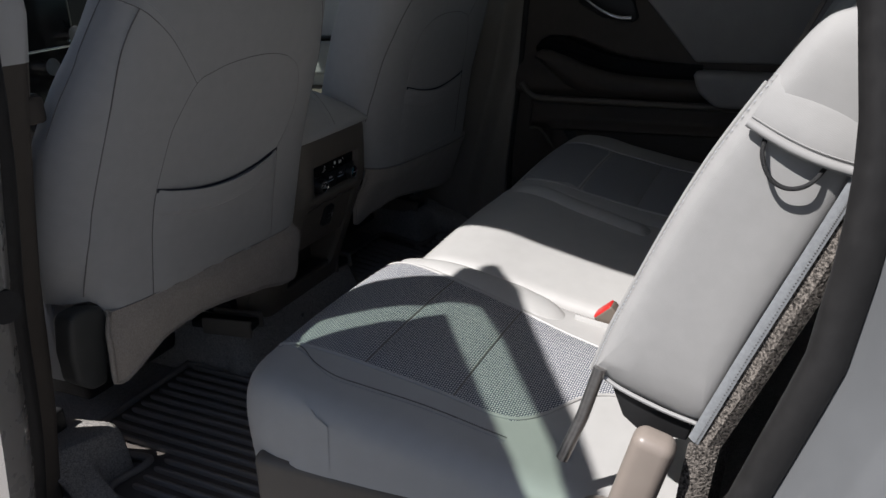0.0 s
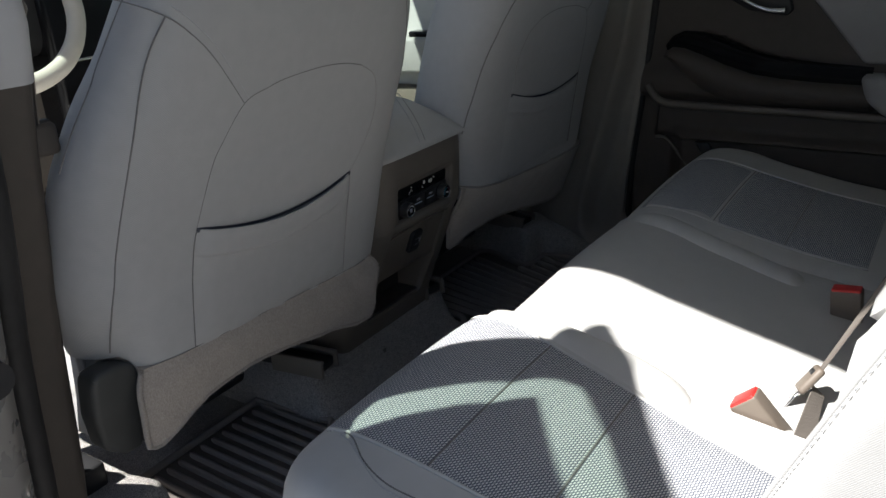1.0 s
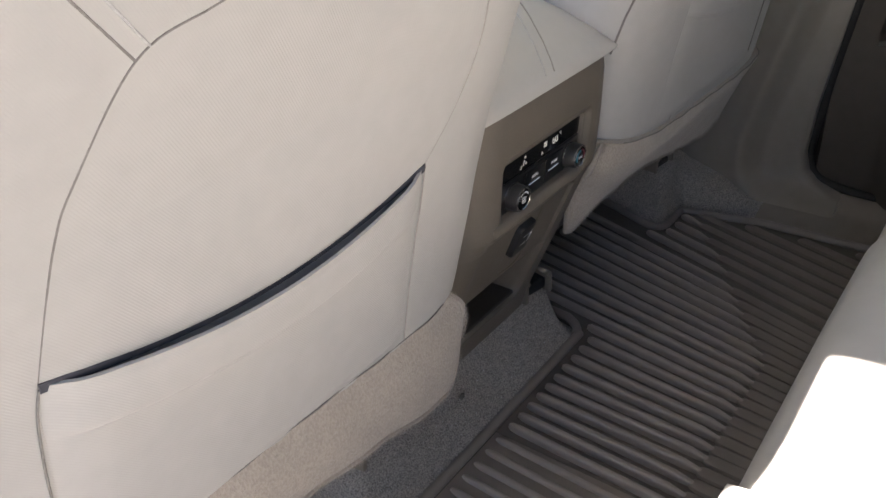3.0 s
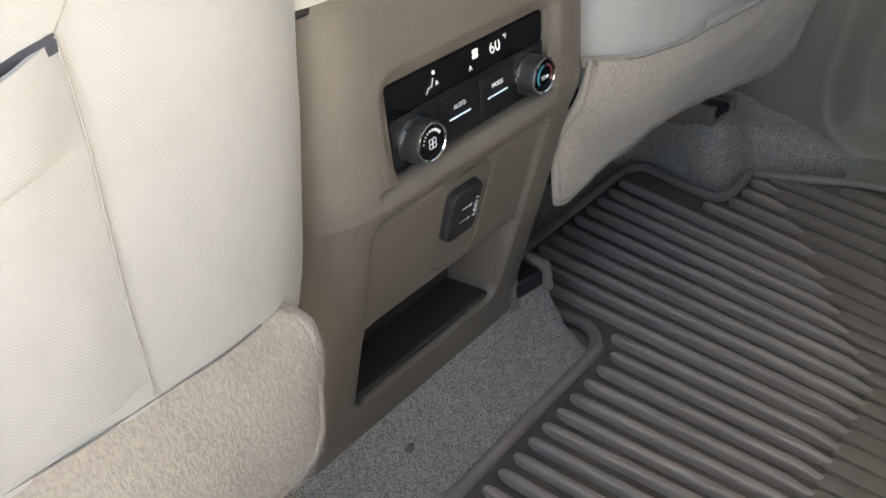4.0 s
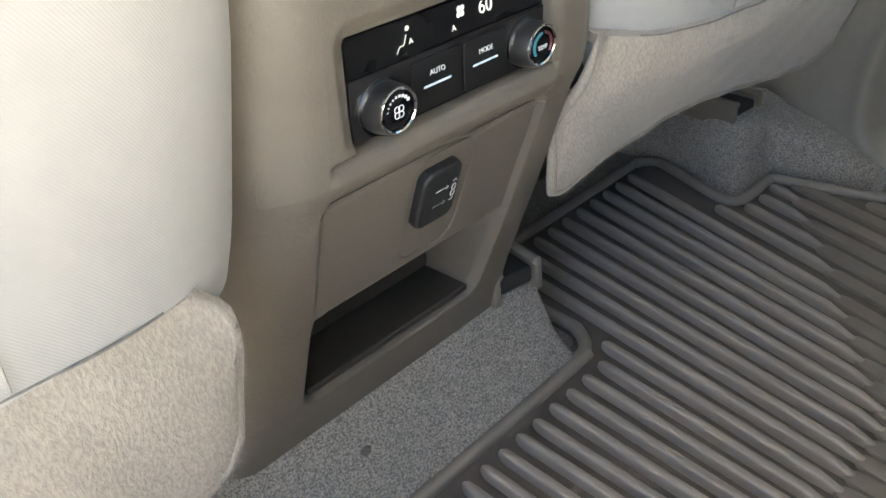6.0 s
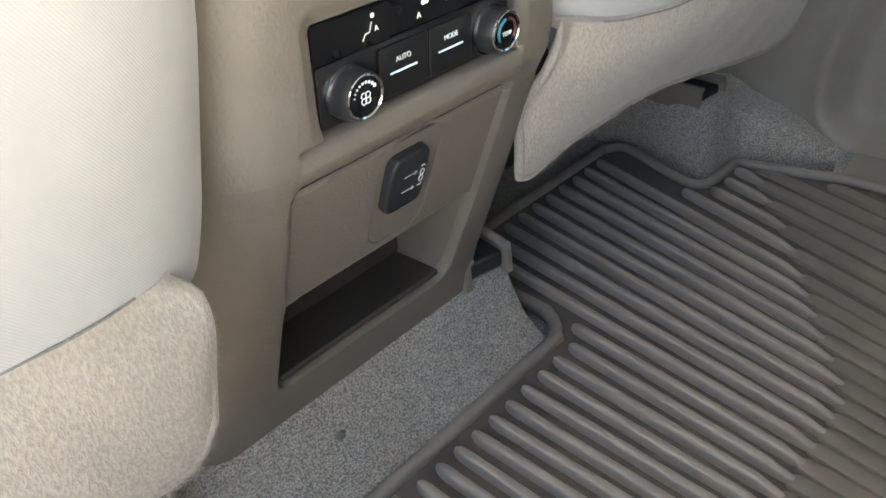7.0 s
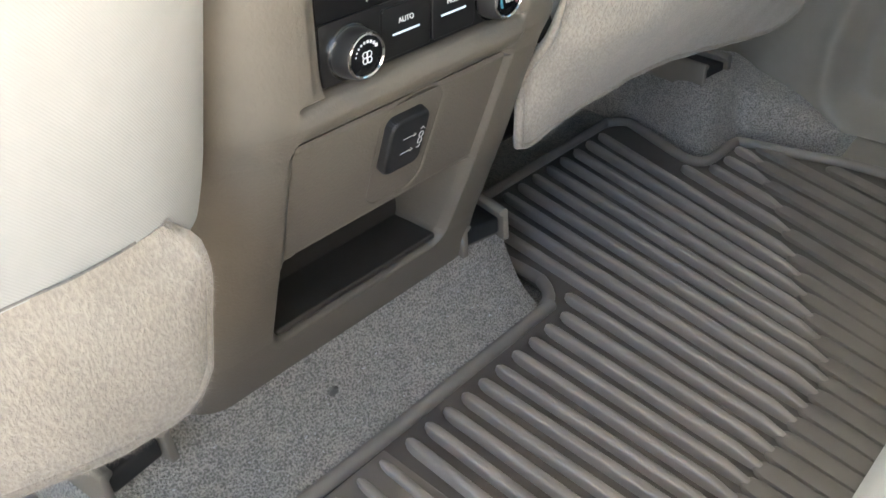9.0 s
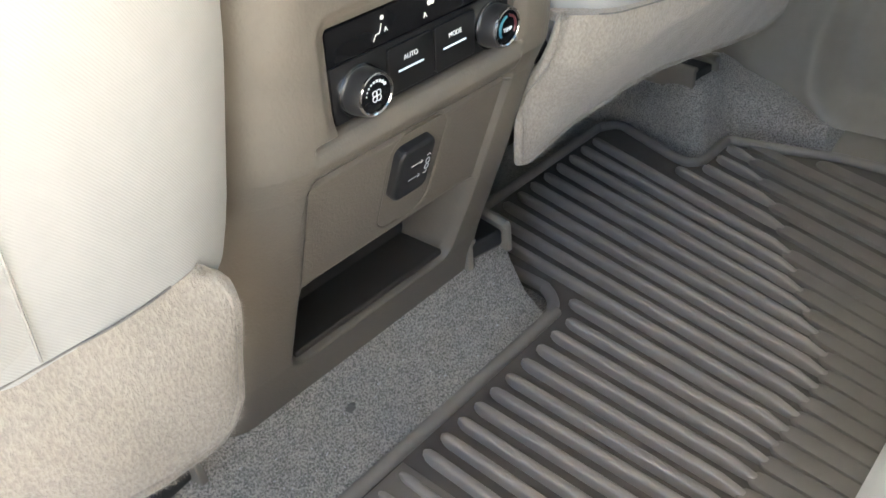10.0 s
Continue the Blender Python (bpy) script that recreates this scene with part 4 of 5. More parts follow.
for v0 in (0.2705, 0.2655):
    part("usb_symbol", tube([on_lower(0.0115 + 0.0018 * math.cos(a), v0 + 0.0023 * math.sin(a), 0.0066) for a in np.linspace(0, 2 * math.pi, 13)[:-1]], 0.00045, 5, close=True), PRINT, flap)
part("usb_symbol", tube([on_lower(0.0095, 0.2755, 0.0066), on_lower(0.0115, 0.2765, 0.0066), on_lower(0.0135, 0.2745, 0.0066)], 0.0004, 5), PRINT, flap)
part("usb_symbol", tube([on_lower(0.0095, 0.2605, 0.0066), on_lower(0.0115, 0.2598, 0.0066), on_lower(0.0130, 0.2615, 0.0066)], 0.0004, 5), PRINT, flap)
part("tray_floor", box((X0 - 0.083, 0.094, 0.1215), (X0 + 0.083, 0.20, 0.1275), 0.002), TRAY, console, "dark tray floor")
part("tray_back", box((X0 - 0.086, 0.142, 0.118), (X0 + 0.086, 0.158, 0.222), 0.002), TRAY, console)

# ---------------------------------------------------------------- rubber floor mat with ridges
rubber_mat = thing("floor_mat", "dark brown ribbed rubber floor mat on the carpet", "floor mat", at=(0, -0.1, -0.012))
OUT = [(-0.655, -0.42), (-0.655, -0.10), (-0.652, -0.03), (-0.635, 0.072), (-0.56, 0.066), (-0.545, 0.09), (-0.575, 0.215), (-0.56, 0.232), (-0.29, 0.236),
       (-0.262, 0.225), (-0.252, 0.12), (-0.245, 0.07), (-0.225, 0.052), (0.150, 0.051), (0.176, 0.053), (0.195, 0.061), (0.208, 0.078), (0.213, 0.10), (0.222, 0.222), (0.240, 0.236), (0.530, 0.235), (0.551, 0.232),
       (0.564, 0.224), (0.570, 0.212), (0.566, 0.195), (0.531, 0.110), (0.528, 0.084), (0.546, 0.073), (0.598, 0.072), (0.610, 0.060), (0.620, 0.0), (0.631, -0.05), (0.634, -0.10), (0.634, -0.42)]
bm = bmesh.new()
ov = [bm.verts.new((x, y, 0.0)) for x, y in OUT]
lv = [bm.verts.new((x, y, -0.010)) for x, y in OUT]
bm.faces.new(ov)
bm.faces.new(lv[::-1])
for i in range(len(OUT)):
    j = (i + 1) % len(OUT)
    bm.faces.new((ov[i], ov[j], lv[j], lv[i]))
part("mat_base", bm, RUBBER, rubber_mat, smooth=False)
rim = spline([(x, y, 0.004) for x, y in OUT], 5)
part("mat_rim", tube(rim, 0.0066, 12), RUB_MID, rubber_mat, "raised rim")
ridge_cache = {}
TALL = ((-0.0058, 0), (-0.0050, 0.35), (-0.0044, 0.75), (-0.0038, 0.93), (-0.0028, 1.0), (0, 1.03), (0.0028, 1.0), (0.0038, 0.93), (0.0044, 0.75), (0.0050, 0.35), (0.0058, 0))
SLIM = ((-0.0052, 0), (-0.0042, 0.5), (-0.0034, 0.9), (-0.0024, 1.0), (0, 1.02), (0.0024, 1.0), (0.0034, 0.9), (0.0042, 0.5), (0.0052, 0))
BROAD = ((-0.0098, 0), (-0.0090, 0.5), (-0.0080, 0.92), (-0.006, 1.0), (0, 1.02), (0.006, 1.0), (0.0080, 0.92), (0.0090, 0.5), (0.0098, 0))


def ridge(x, y0, y1, lean, profile, h, rear=0.02, front=0.014, stub=0.3, dull=False):
    """One rib; x is its place at y = 0.03, lean its sideways run for each metre ahead; stub: how high its rear end stands."""
    c = math.sqrt(1 + lean * lean)
    L = round((y1 - y0) * c, 3)
    key = (L, h, profile, dull)
    if key not in ridge_cache:
        rings = []
        # height and width at each station; the front end runs out to a blunt point
        for y, f, w in ((0, stub, 0.5), (rear * 0.4, 0.5 + 0.5 * stub, 0.8), (rear, 1, 1), (L - front, 1, 1), (L - front * 0.45, 0.97, 0.78), (L - 0.002, 0.72, 0.40), (L, 0.05, 0.30)):
            rings.append([(px * w, y, -0.001 + f * pz * h) for px, pz in profile])
        ridge_cache[key] = part("ridge", grid(rings), RUB_FLAT if profile is BROAD else (RUB_MID if dull else RUB_PALE), rubber_mat)
        ob = ridge_cache[key]
    else:
        ob = new("ridge", ridge_cache[key].data)
        ob.parent = rubber_mat
        ob.matrix_parent_inverse = ridge_cache[key].matrix_parent_inverse
    ob.location = (x + lean * (y0 - 0.03), y0, 0)
    ob.rotation_euler = (0, 0, -math.atan(lean))
    return ob


fan = lambda x: lerp(x, (-0.6, 0.06, 0.46, 0.6), (0.03, 0.04, 0.35, 0.35))
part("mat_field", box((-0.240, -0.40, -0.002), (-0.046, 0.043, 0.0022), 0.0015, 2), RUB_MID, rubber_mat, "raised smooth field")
# low slim ribs beside the near seat, tall ones from the middle to the far side
for k in range(24):
    x = -0.0575 - 0.0240 * k
    if x < -0.612:
        break
    y1 = 0.220 if -0.52 < x < -0.265 else (0.048 if x <= -0.52 else 0.037)
    ridge(x, -0.41, y1, fan(x), SLIM, 0.0085, dull=x < -0.25)
for k in range(31):
    x = lerp(k, (0, 5, 10, 15, 20, 21, 22, 23, 26), (-0.0287, 0.0835, 0.2040, 0.3265, 0.4500, 0.4835, 0.5145, 0.546, 0.64)) + max(0, k - 26) * 0.0313
    lean = fan(x)
    y1 = 0.036
    if 0.215 < x < 0.47:
        y1 = 0.222
    elif x >= 0.47:
        y1 = lerp(x, (0.47, 0.49, 0.515, 0.546, 0.58, 0.60), (0.108, 0.084, 0.066, 0.062, 0.064, 0.02))
    elif x > 0.19:
        y1 = 0.050
    # behind the raised field the ribs run on low and broad
    if x > 0.60:
        ridge(x, -0.41, 0.02 + (0.618 - x) / lean, lean, BROAD, 0.0060)
        continue
    cut = lerp(x, (0.314, 0.500, 0.524, 0.545, 0.5725, 0.61), (-0.203, -0.070, -0.045, -0.021, 0.005, 0.03))
    if y1 - cut > 0.03:
        ridge(x, cut, y1, lean, TALL, 0.0105, rear=0.035, stub=0.2)
    ridge(x, -0.41, min(cut + 0.02, y1), lean, BROAD, 0.0060)

# ---------------------------------------------------------------- second-row bench
# cushion profile from the rear, over the front edge and down
PROF = [(-0.80, 0.235), (-0.70, 0.248), (-0.6, 0.262), (-0.52, 0.279), (-0.45, 0.293), (-0.40, 0.303), (-0.36, 0.309), (-0.325, 0.311), (-0.30, 0.308), (-0.28, 0.300), (-0.264, 0.286),
        (-0.255, 0.266), (-0.252, 0.24), (-0.254, 0.20), (-0.262, 0.15), (-0.285, 0.11), (-0.33, 0.095)]
PROFS = [(v.x, v.y) for v in spline([(a, b, 0) for a, b in PROF], 3)]


def cushion(x0, x1, name, parent, crown=0.006, side=0.022, label="", shift=0.0, corner=0.0):
    """A cushion from x0 to x1; corner rounds the front corner at x0 in plan."""
    n = 30
    pts = []
    for i in range(n + 1):
        t = 0.5 - 0.5 * math.cos(math.pi * i / n)
        x = x0 + (x1 - x0) * t
        e = min(x - x0, x1 - x)
        drop = side * (1 - math.sqrt(max(0.0, 1 - (1 - min(e / side, 1)) ** 2)))
        rnd_ = corner * (1 - math.sqrt(max(0.0, 1 - (1 - min((x - x0) / corner, 1)) ** 2))) if corner else 0.0
        pts.append([(x, y + shift * smooth01((y + 0.5) / 0.15) - (0.4 * drop + rnd_) * smooth01((y + 0.42) / 0.12), max(z + crown * math.sin(math.pi * t) - drop * (1.0 if z > 0.2 else 0.5), min(z, 0.105)))
                    for y, z in PROFS])
    wall = lambda row, s, f: [(x + s * 0.006 * math.sin(math.pi * f), y, z + (min(z, 0.10) - z) * f) for x, y, z in row]
    pts = [wall(pts[0], -1, f) for f in (1, 0.8, 0.55, 0.3, 0.12)] + pts + [wall(pts[-1], 1, f) for f in (0.12, 0.3, 0.55, 0.8, 1)]
    return part(name, grid(pts), LEATHERETTE, parent, label)


def top_z(x, y, x0, x1, crown=0.006, shift=0.0):
    y -= shift * smooth01((y + 0.5) / 0.15)
    t = (x - x0) / (x1 - x0)
    return lerp(y, [p[0] for p in PROFS[:30]], [p[1] for p in PROFS[:30]]) + crown * math.sin(math.pi * min(max(t, 0), 1))


def insert(parent, x0, x1, xa0, xb0, seams, crown, front, shift, rear_in=0.0, rear_out=0.0):
    """Three woven panels on an outer cushion, parted by cross seams."""
    ys = [-0.70] + list(seams) + [front]
    edge_a = lambda y: xa0 + rear_out * smooth01((-0.59 - y) / 0.10)
    edge_b = lambda y: xb0 - rear_in * min(max((front - 0.06 - y) / 0.36, 0.0), 1.15)
    for a, b in zip(ys[:-1], ys[1:]):
        pts = []
        for i in range(15):
            u = i / 14
            row = []
            for j in range(13):
                v = j / 12
                y = a + 0.0015 + (b - a - 0.003) * v
                x = edge_a(y) + (edge_b(y) - edge_a(y)) * u
                edge = min(u, 1 - u, v, 1 - v)
                row.append((x, y, top_z(x, y, x0, x1, crown, shift) + 0.0003 + 0.0036 * smooth01(edge / 0.14)))
            pts.append(row)
        part("insert_panel", slab(pts, 0.006), MESH, parent, "grey woven insert panel")
    for s in seams:
        part("insert_seam", tube([(edge_a(s) + (edge_b(s) - edge_a(s)) * u, s, top_z(edge_a(s) + (edge_b(s) - edge_a(s)) * u, s, x0, x1, crown, shift) + 0.0008) for u in np.linspace(0, 1, 12)], 0.0010, 6), SEAM, parent)
    for o in ([(edge_a(y), y) for y in (-0.70, -0.66, -0.62, -0.58, -0.5, front - 0.06)] + [(xa0 + 0.004, front - 0.012)], [(edge_b(y), y) for y in (-0.70, -0.6, -0.5, front - 0.06, front - 0.012)]):
        part("insert_piping", tube([(v.x, v.y, top_z(v.x, v.y, x0, x1, crown, shift) + 0.0012) for v in spline([(a, b, 0) for a, b in o], 6)], 0.0022, 6), LEATHERETTE, parent)


bench = thing("bench_cushion", "pale leatherette second-row bench cushion with grey woven inserts", "car seat", at=(0, -0.5, -0.012))
cl = cushion(-0.70, -0.262, "left_cushion", bench, 0.008, 0.034, shift=0.012, corner=0.09)
insert(cl, -0.70, -0.262, -0.600, -0.298, (-0.520, -0.400), 0.008, -0.258, 0.012, 0.085, 0.12)
for off in (0.0, 0.006):
    q = spline([(-0.600 - off, -0.296, 0), (-0.606 - off, -0.314, 0), (-0.628 - off * 0.7, -0.345 - off * 0.6, 0), (-0.640 - off, -0.382, 0), (-0.638 - off, -0.425, 0), (-0.632 - off, -0.50, 0), (-0.630 - off, -0.60, 0)], 8)
    part("bolster_seam", tube([(p.x, p.y, top_z(p.x, p.y, -0.70, -0.262, 0.008, 0.012) + 0.0004 - 0.034 * (1 - math.sqrt(max(0.0, 1 - (1 - min((p.x + 0.70) / 0.034, 1)) ** 2)))) for p in q], 0.0009, 6), SEAM if off == 0.0 else STITCH, cl)
bol = []
for u in np.linspace(0, 1, 20):
    y = -0.285 - 0.305 * u
    xm = lerp(y, (-0.59, -0.55, -0.49, -0.40, -0.28), (-0.322, -0.312, -0.297, -0.281, -0.272))
    wd = lerp(y, (-0.59, -0.55, -0.49, -0.40, -0.28), (0.030, 0.040, 0.040, 0.028, 0.018)) * math.sqrt(max(0.03, 1 - max(0, (u - 0.8) / 0.2) ** 2))
    zc_ = top_z(-0.30, y, -0.70, -0.262, 0.008, 0.012)
    bol.append([(xm + wd * math.cos(a), y, zc_ - 0.012 + (0.009 + 0.010 * smooth01(u / 0.35)) * math.sin(a) ** 0.7 * math.sqrt(max(0.05, 1 - max(0, (u - 0.85) / 0.15) ** 2))) for a in np.linspace(0, math.pi, 13)])
part("side_bolster", grid(bol, cap_u=True), LEATHERETTE, cl, "raised padded edge of the outer cushion")
cushion(-0.260, 0.168, "middle_cushion", bench, 0.006, 0.018, shift=-0.030)
cr = cushion(0.170, 0.69, "right_cushion", bench, 0.010, shift=-0.035)
insert(cr, 0.170, 0.69, 0.222, 0.545, (-0.570, -0.450), 0.010, -0.318, -0.035)
bol = []
for u in np.concatenate([np.linspace(0, 0.88, 16), np.linspace(0.9, 1, 8)]):
    y = -0.300 - 0.335 * u
    xm = 0.168 - 0.063 * u
    zc_ = top_z(0.17, y, 0.0, 1.0, 0.0, -0.033)
    f = (0.45 + 0.55 * smooth01(u / 0.3)) * (1 - 0.85 * smooth01((u - 0.9) / 0.1))
    bol.append([(xm + 0.030 * math.cos(a), y, zc_ - 0.006 + 0.020 * f * math.sin(a)) for a in np.linspace(0, math.pi, 13)])
part("side_bolster", grid(bol, cap_u=True), LEATHERETTE, cr, "raised padded edge of the outer cushion")
part("bolster_seam", tube([(b[-2][0], b[-2][1], b[-2][2] + 0.0004) for b in bol], 0.0012, 6), SEAM, cr)
part("bench_frame", box((-0.66, -0.80, 0.02), (0.66, -0.30, 0.20), 0.02), BLACK, bench)
for xx in (-0.5, 0.5):
    part("leg", box((xx - 0.03, -0.75, -0.012), (xx + 0.03, -0.38, 0.05), 0.008), BLACK, bench)
part("side_trim", box((-0.708, -0.72, 0.10), (-0.675, -0.29, 0.215), 0.014, 4), TAUPE, bench, "taupe plastic seat side trim")

# backrest, reclined


FRONT = [(-0.706, 0.400), (-0.715, 0.426), (-0.725, 0.454), (-0.741, 0.492), (-0.766, 0.550), (-0.792, 0.605), (-0.816, 0.648), (-0.849, 0.700), (-0.869, 0.727)]


def back_sec():
    """Side outline (y, z): front edge up, over the top, down the back and along the bottom."""
    return FRONT + [(-0.886, 0.738), (-0.912, 0.740), (-0.935, 0.728), (-0.944, 0.70), (-0.925, 0.645), (-0.895, 0.57), (-0.85, 0.46), (-0.820, 0.378), (-0.808, 0.365), (-0.775, 0.374), (-0.735, 0.388)]


SEC = [(v.x, v.y) for v in spline([(a, b, 0) for a, b in back_sec()], 4)]


def side_point(y, z, x0, s, out=0.0):
    """A point of the gently domed left side, s from its middle (0) to its edge (1)."""
    return Vector((x0 + 0.016 * s ** 9 - out, -0.815 + (y + 0.815) * s, 0.55 + (z - 0.55) * s))


def backrest(x0, x1, name, label, shift=0.0):
    """The middle of the front lies further back than its sides."""
    B = thing(name, label, "car seat", at=((x0 + x1) / 2, -0.8, 0.2))
    rings = [[tuple(side_point(y, z, x0, s) + Vector((0, shift, 0))) for y, z in SEC] for s in (0.03, 0.3, 0.55, 0.75, 0.86, 0.92, 0.96, 0.985, 1.0)]
    for t, k in ((0.055, 0), (0.07, 0.0), (0.12, 0.1), (0.18, 0.4), (0.25, 0.8), (0.35, 1), (0.5, 1), (0.75, 1), (0.9, 0.8), (0.96, 0.6)):
        x = x0 + (x1 - x0) * t
        rings.append([(x, shift + y - 0.075 * k * smooth01((y - (-0.825 - 0.55 * (z - 0.55))) / 0.05), z) for y, z in SEC])
    for s in (0.98, 0.93, 0.8, 0.4, 0.03):
        rings.append([(x1 - 0.016 * s ** 9, shift - 0.045 - 0.815 + (y + 0.815) * s, 0.55 + (z - 0.55) * s) for y, z in SEC])
    body = part("back_body", grid(rings, close_v=True, cap_u=True), LEATHER, B)
    return B, body


BL, blb = backrest(-0.690, -0.29, "rear_seat_back", "pale grey cloth second-row backrest with strap loop and zipped carpet back")
backrest(-0.285, 0.68, "rear_seat_back", "pale grey cloth wide second-row backrest in shade", -0.035)
SX = -0.691
# piped front edge and stitches on the side panel
front_line = [side_point(v.x, v.y, -0.690, 1.0) for v in spline([(a, b, 0) for a, b in FRONT], 12)]
seam_line = spline([side_point(v.x + 0.002, v.y, -0.690, 0.955, 0.0002) for v in spline([(a, b, 0) for a, b in FRONT[:-1]], 6)], 3)
for i, p in enumerate(seam_line[:-1]):
    if i % 2 == 0:
        part("stitch", tube([p, seam_line[i + 1]], 0.0004, 5), PALE_STITCH, blb)
part("front_piping", tube([p + Vector((0.001, 0.001, 0)) for p in front_line[:-16]], 0.0020, 8), LEATHER, blb)
part("lower_piping", tube(spline([(SX + 0.012, -0.712, 0.402), (SX + 0.010, -0.735, 0.389), (SX + 0.009, -0.775, 0.375), (SX + 0.010, -0.808, 0.366)], 6), 0.0022, 6), LEATHER, blb)
# zip and carpet back
zl = spline([(SX + 0.001, -0.808, 0.355), (SX, -0.848, 0.46), (SX, -0.890, 0.565), (SX, -0.912, 0.62)], 10)
part("zip_tape", slab([[p + Vector((-0.001, 0.004, 0.003)), p + Vector((-0.002, 0.0, 0)), p + Vector((-0.001, -0.004, -0.003))] for p in zl], 0.003), ZIP, blb, "grey zip tape")
for i in range(110):
    t = i / 109 * (len(zl) - 1)
    a = int(min(t, len(zl) - 2))
    p = zl[a].lerp(zl[a + 1], t - a) + Vector((-0.004, -0.001, 0))
    part("zip_tooth", tube([p + Vector((0, 0.0022, 0.0009)), p + Vector((0, -0.0022, -0.0009))], 0.0008, 5), SEAM, blb)
cp = [(SX + 0.006, -0.815, 0.345), (SX + 0.004, -0.858, 0.45), (SX + 0.004, -0.900, 0.555), (SX + 0.006, -0.926, 0.63)]
part("carpet_back", slab([[Vector(p) + Vector((dx, dy, dz)) for dx, dy, dz in ((0, 0.004, 0.003), (-0.006, -0.003, -0.001), (-0.001, -0.010, -0.004), (0.03, -0.014, -0.005), (0.36, -0.014, -0.005))] for p in spline(cp, 8)], 0.004), BACKCARPET, blb, "grey carpet on the seat's back")
part("lower_carpet", slab([[Vector(p) + Vector((dx, dy, 0)) for dx, dy in ((-0.004, 0.008), (-0.008, -0.004), (0.0, -0.02), (0.05, -0.03))] for p in
                           spline([(SX, -0.812, 0.352), (SX, -0.806, 0.30), (SX + 0.004, -0.80, 0.22), (SX + 0.004, -0.795, 0.12)], 6)], 0.004), BACKCARPET, blb, "frayed carpet edge")
bm = bmesh.new()
rnd = random.Random(11)
for p in spline(cp, 160):
    for _ in range(5):
        b = Vector(p) + Vector((-0.006, rnd.uniform(-0.010, 0.004), rnd.uniform(-0.004, 0.003)))
        d = Vector((rnd.uniform(-1, 0), rnd.uniform(-1, 0.6), rnd.uniform(-0.6, 1))).normalized() * rnd.uniform(0.003, 0.008)
        o = Vector((rnd.uniform(-1, 1), rnd.uniform(-1, 1), rnd.uniform(-1, 1))) * 0.0003
        bm.faces.new([bm.verts.new(b), bm.verts.new(b + o), bm.verts.new(b + d)])
tagged(part("carpet_fuzz", bm, BACKCARPET, blb), kind="stuff")
# folded flap and elastic loop
flap_pts = []
for u in np.linspace(0, 1, 18):
    lo = Vector((0, -0.828 - 0.086 * u, 0.656 - 0.036 * u - 0.004 * math.sin(math.pi * u)))
    hi = Vector((0, -0.850 - 0.058 * u, 0.700 - 0.016 * u))
    flap_pts.append([(SX + 0.008 + 0.016 * (1 - smooth01(v / 0.3)) - 0.006 * u * (1 - u) - 0.015 * smooth01(v * 1.1) * (0.55 + 0.45 * math.sin(math.pi * (0.15 + 0.7 * u))), hi.y + (lo.y - hi.y) * v, hi.z + (lo.z - hi.z) * v) for v in np.linspace(0, 1, 10)])
part("flap", slab(flap_pts, -0.003), LEATHER, blb, "folded cloth flap")
part("flap_hem", tube([(c[-1][0] - 0.0005, c[-1][1], c[-1][2]) for c in flap_pts], 0.0040, 8), LEATHER, blb)
part("flap_stitch", tube([(c[-2][0] - 0.0008, c[-2][1], c[-2][2]) for c in flap_pts], 0.0006, 5), LEATHER, blb)
loop_ = spline([(SX - 0.001, -0.843, 0.648), (SX - 0.009, -0.841, 0.632), (SX - 0.012, -0.849, 0.614), (SX - 0.012, -0.863, 0.607), (SX - 0.010, -0.878, 0.612), (SX - 0.001, -0.890, 0.628)], 10)
part("cord_loop", tube(loop_, 0.0019, 8), CORD, blb, "black elastic cord loop")

# recliner lever and bracket beside the cushion
recl = thing("seat_bracket", "taupe plastic recliner cover and lever beside the backrest", "seat bracket", at=(-0.70, -0.76, 0.1))
# black plate cut to the outline of the dark gap below the backrest, painting its shade
part("gap_shade_plate", prism([(-0.722, 0.396), (-0.738, 0.354), (-0.753, 0.342), (-0.800, 0.340), (-0.812, 0.385)], lambda a, b, d: Vector((-0.668 - d, a, b)), -0.006, 0.006, 0.002), BLACK, recl)
capm = Matrix.Translation((-0.715, -0.7645, 0.314)) @ Matrix.Rotation(radians(15), 4, 'X')
part("lever", box((-0.016, -0.0205, -0.13), (0.016, 0.0205, 0.056), 0.012, 6, capm), LEVER, recl, "rounded taupe lever end")
part("side_cover", box((-0.712, -0.79, 0.08), (-0.676, -0.70, 0.265), 0.02, 5), LEVER, recl)
part("link_rod", tube([(-0.682, -0.716, 0.408), (-0.690, -0.702, 0.355), (-0.696, -0.684, 0.305)], 0.0065, 10), STEEL, recl, "grey steel link")


# ---------------------------------------------------------------- belt buckles on the bench
def buckle(x, y, z, tilt, w, d, length):
    """A buckle whose red button closes its upper end; it leans forward by tilt."""
    B = thing("belt_buckle", "tan seat belt buckle with red release button on the bench", "belt buckle", group="bench belt buckles", at=(x, y, z))
    M = Matrix.Translation((x, y, z)) @ Matrix.Rotation(-tilt, 4, 'X')
    part("buckle_body", box((-d, -w, -length), (d, w, -0.001), 0.0035, 3, M), BELT_TAUPE, B)
    part("release_button", box((-d + 0.0012, -w + 0.0015, -0.010), (d - 0.0012, w - 0.0012, 0.0012), 0.0025, 3, M), RED, B, "red release button")
    return B


near_buckle = buckle(-0.288, -0.628, 0.281, radians(42), 0.0175, 0.0135, 0.075)
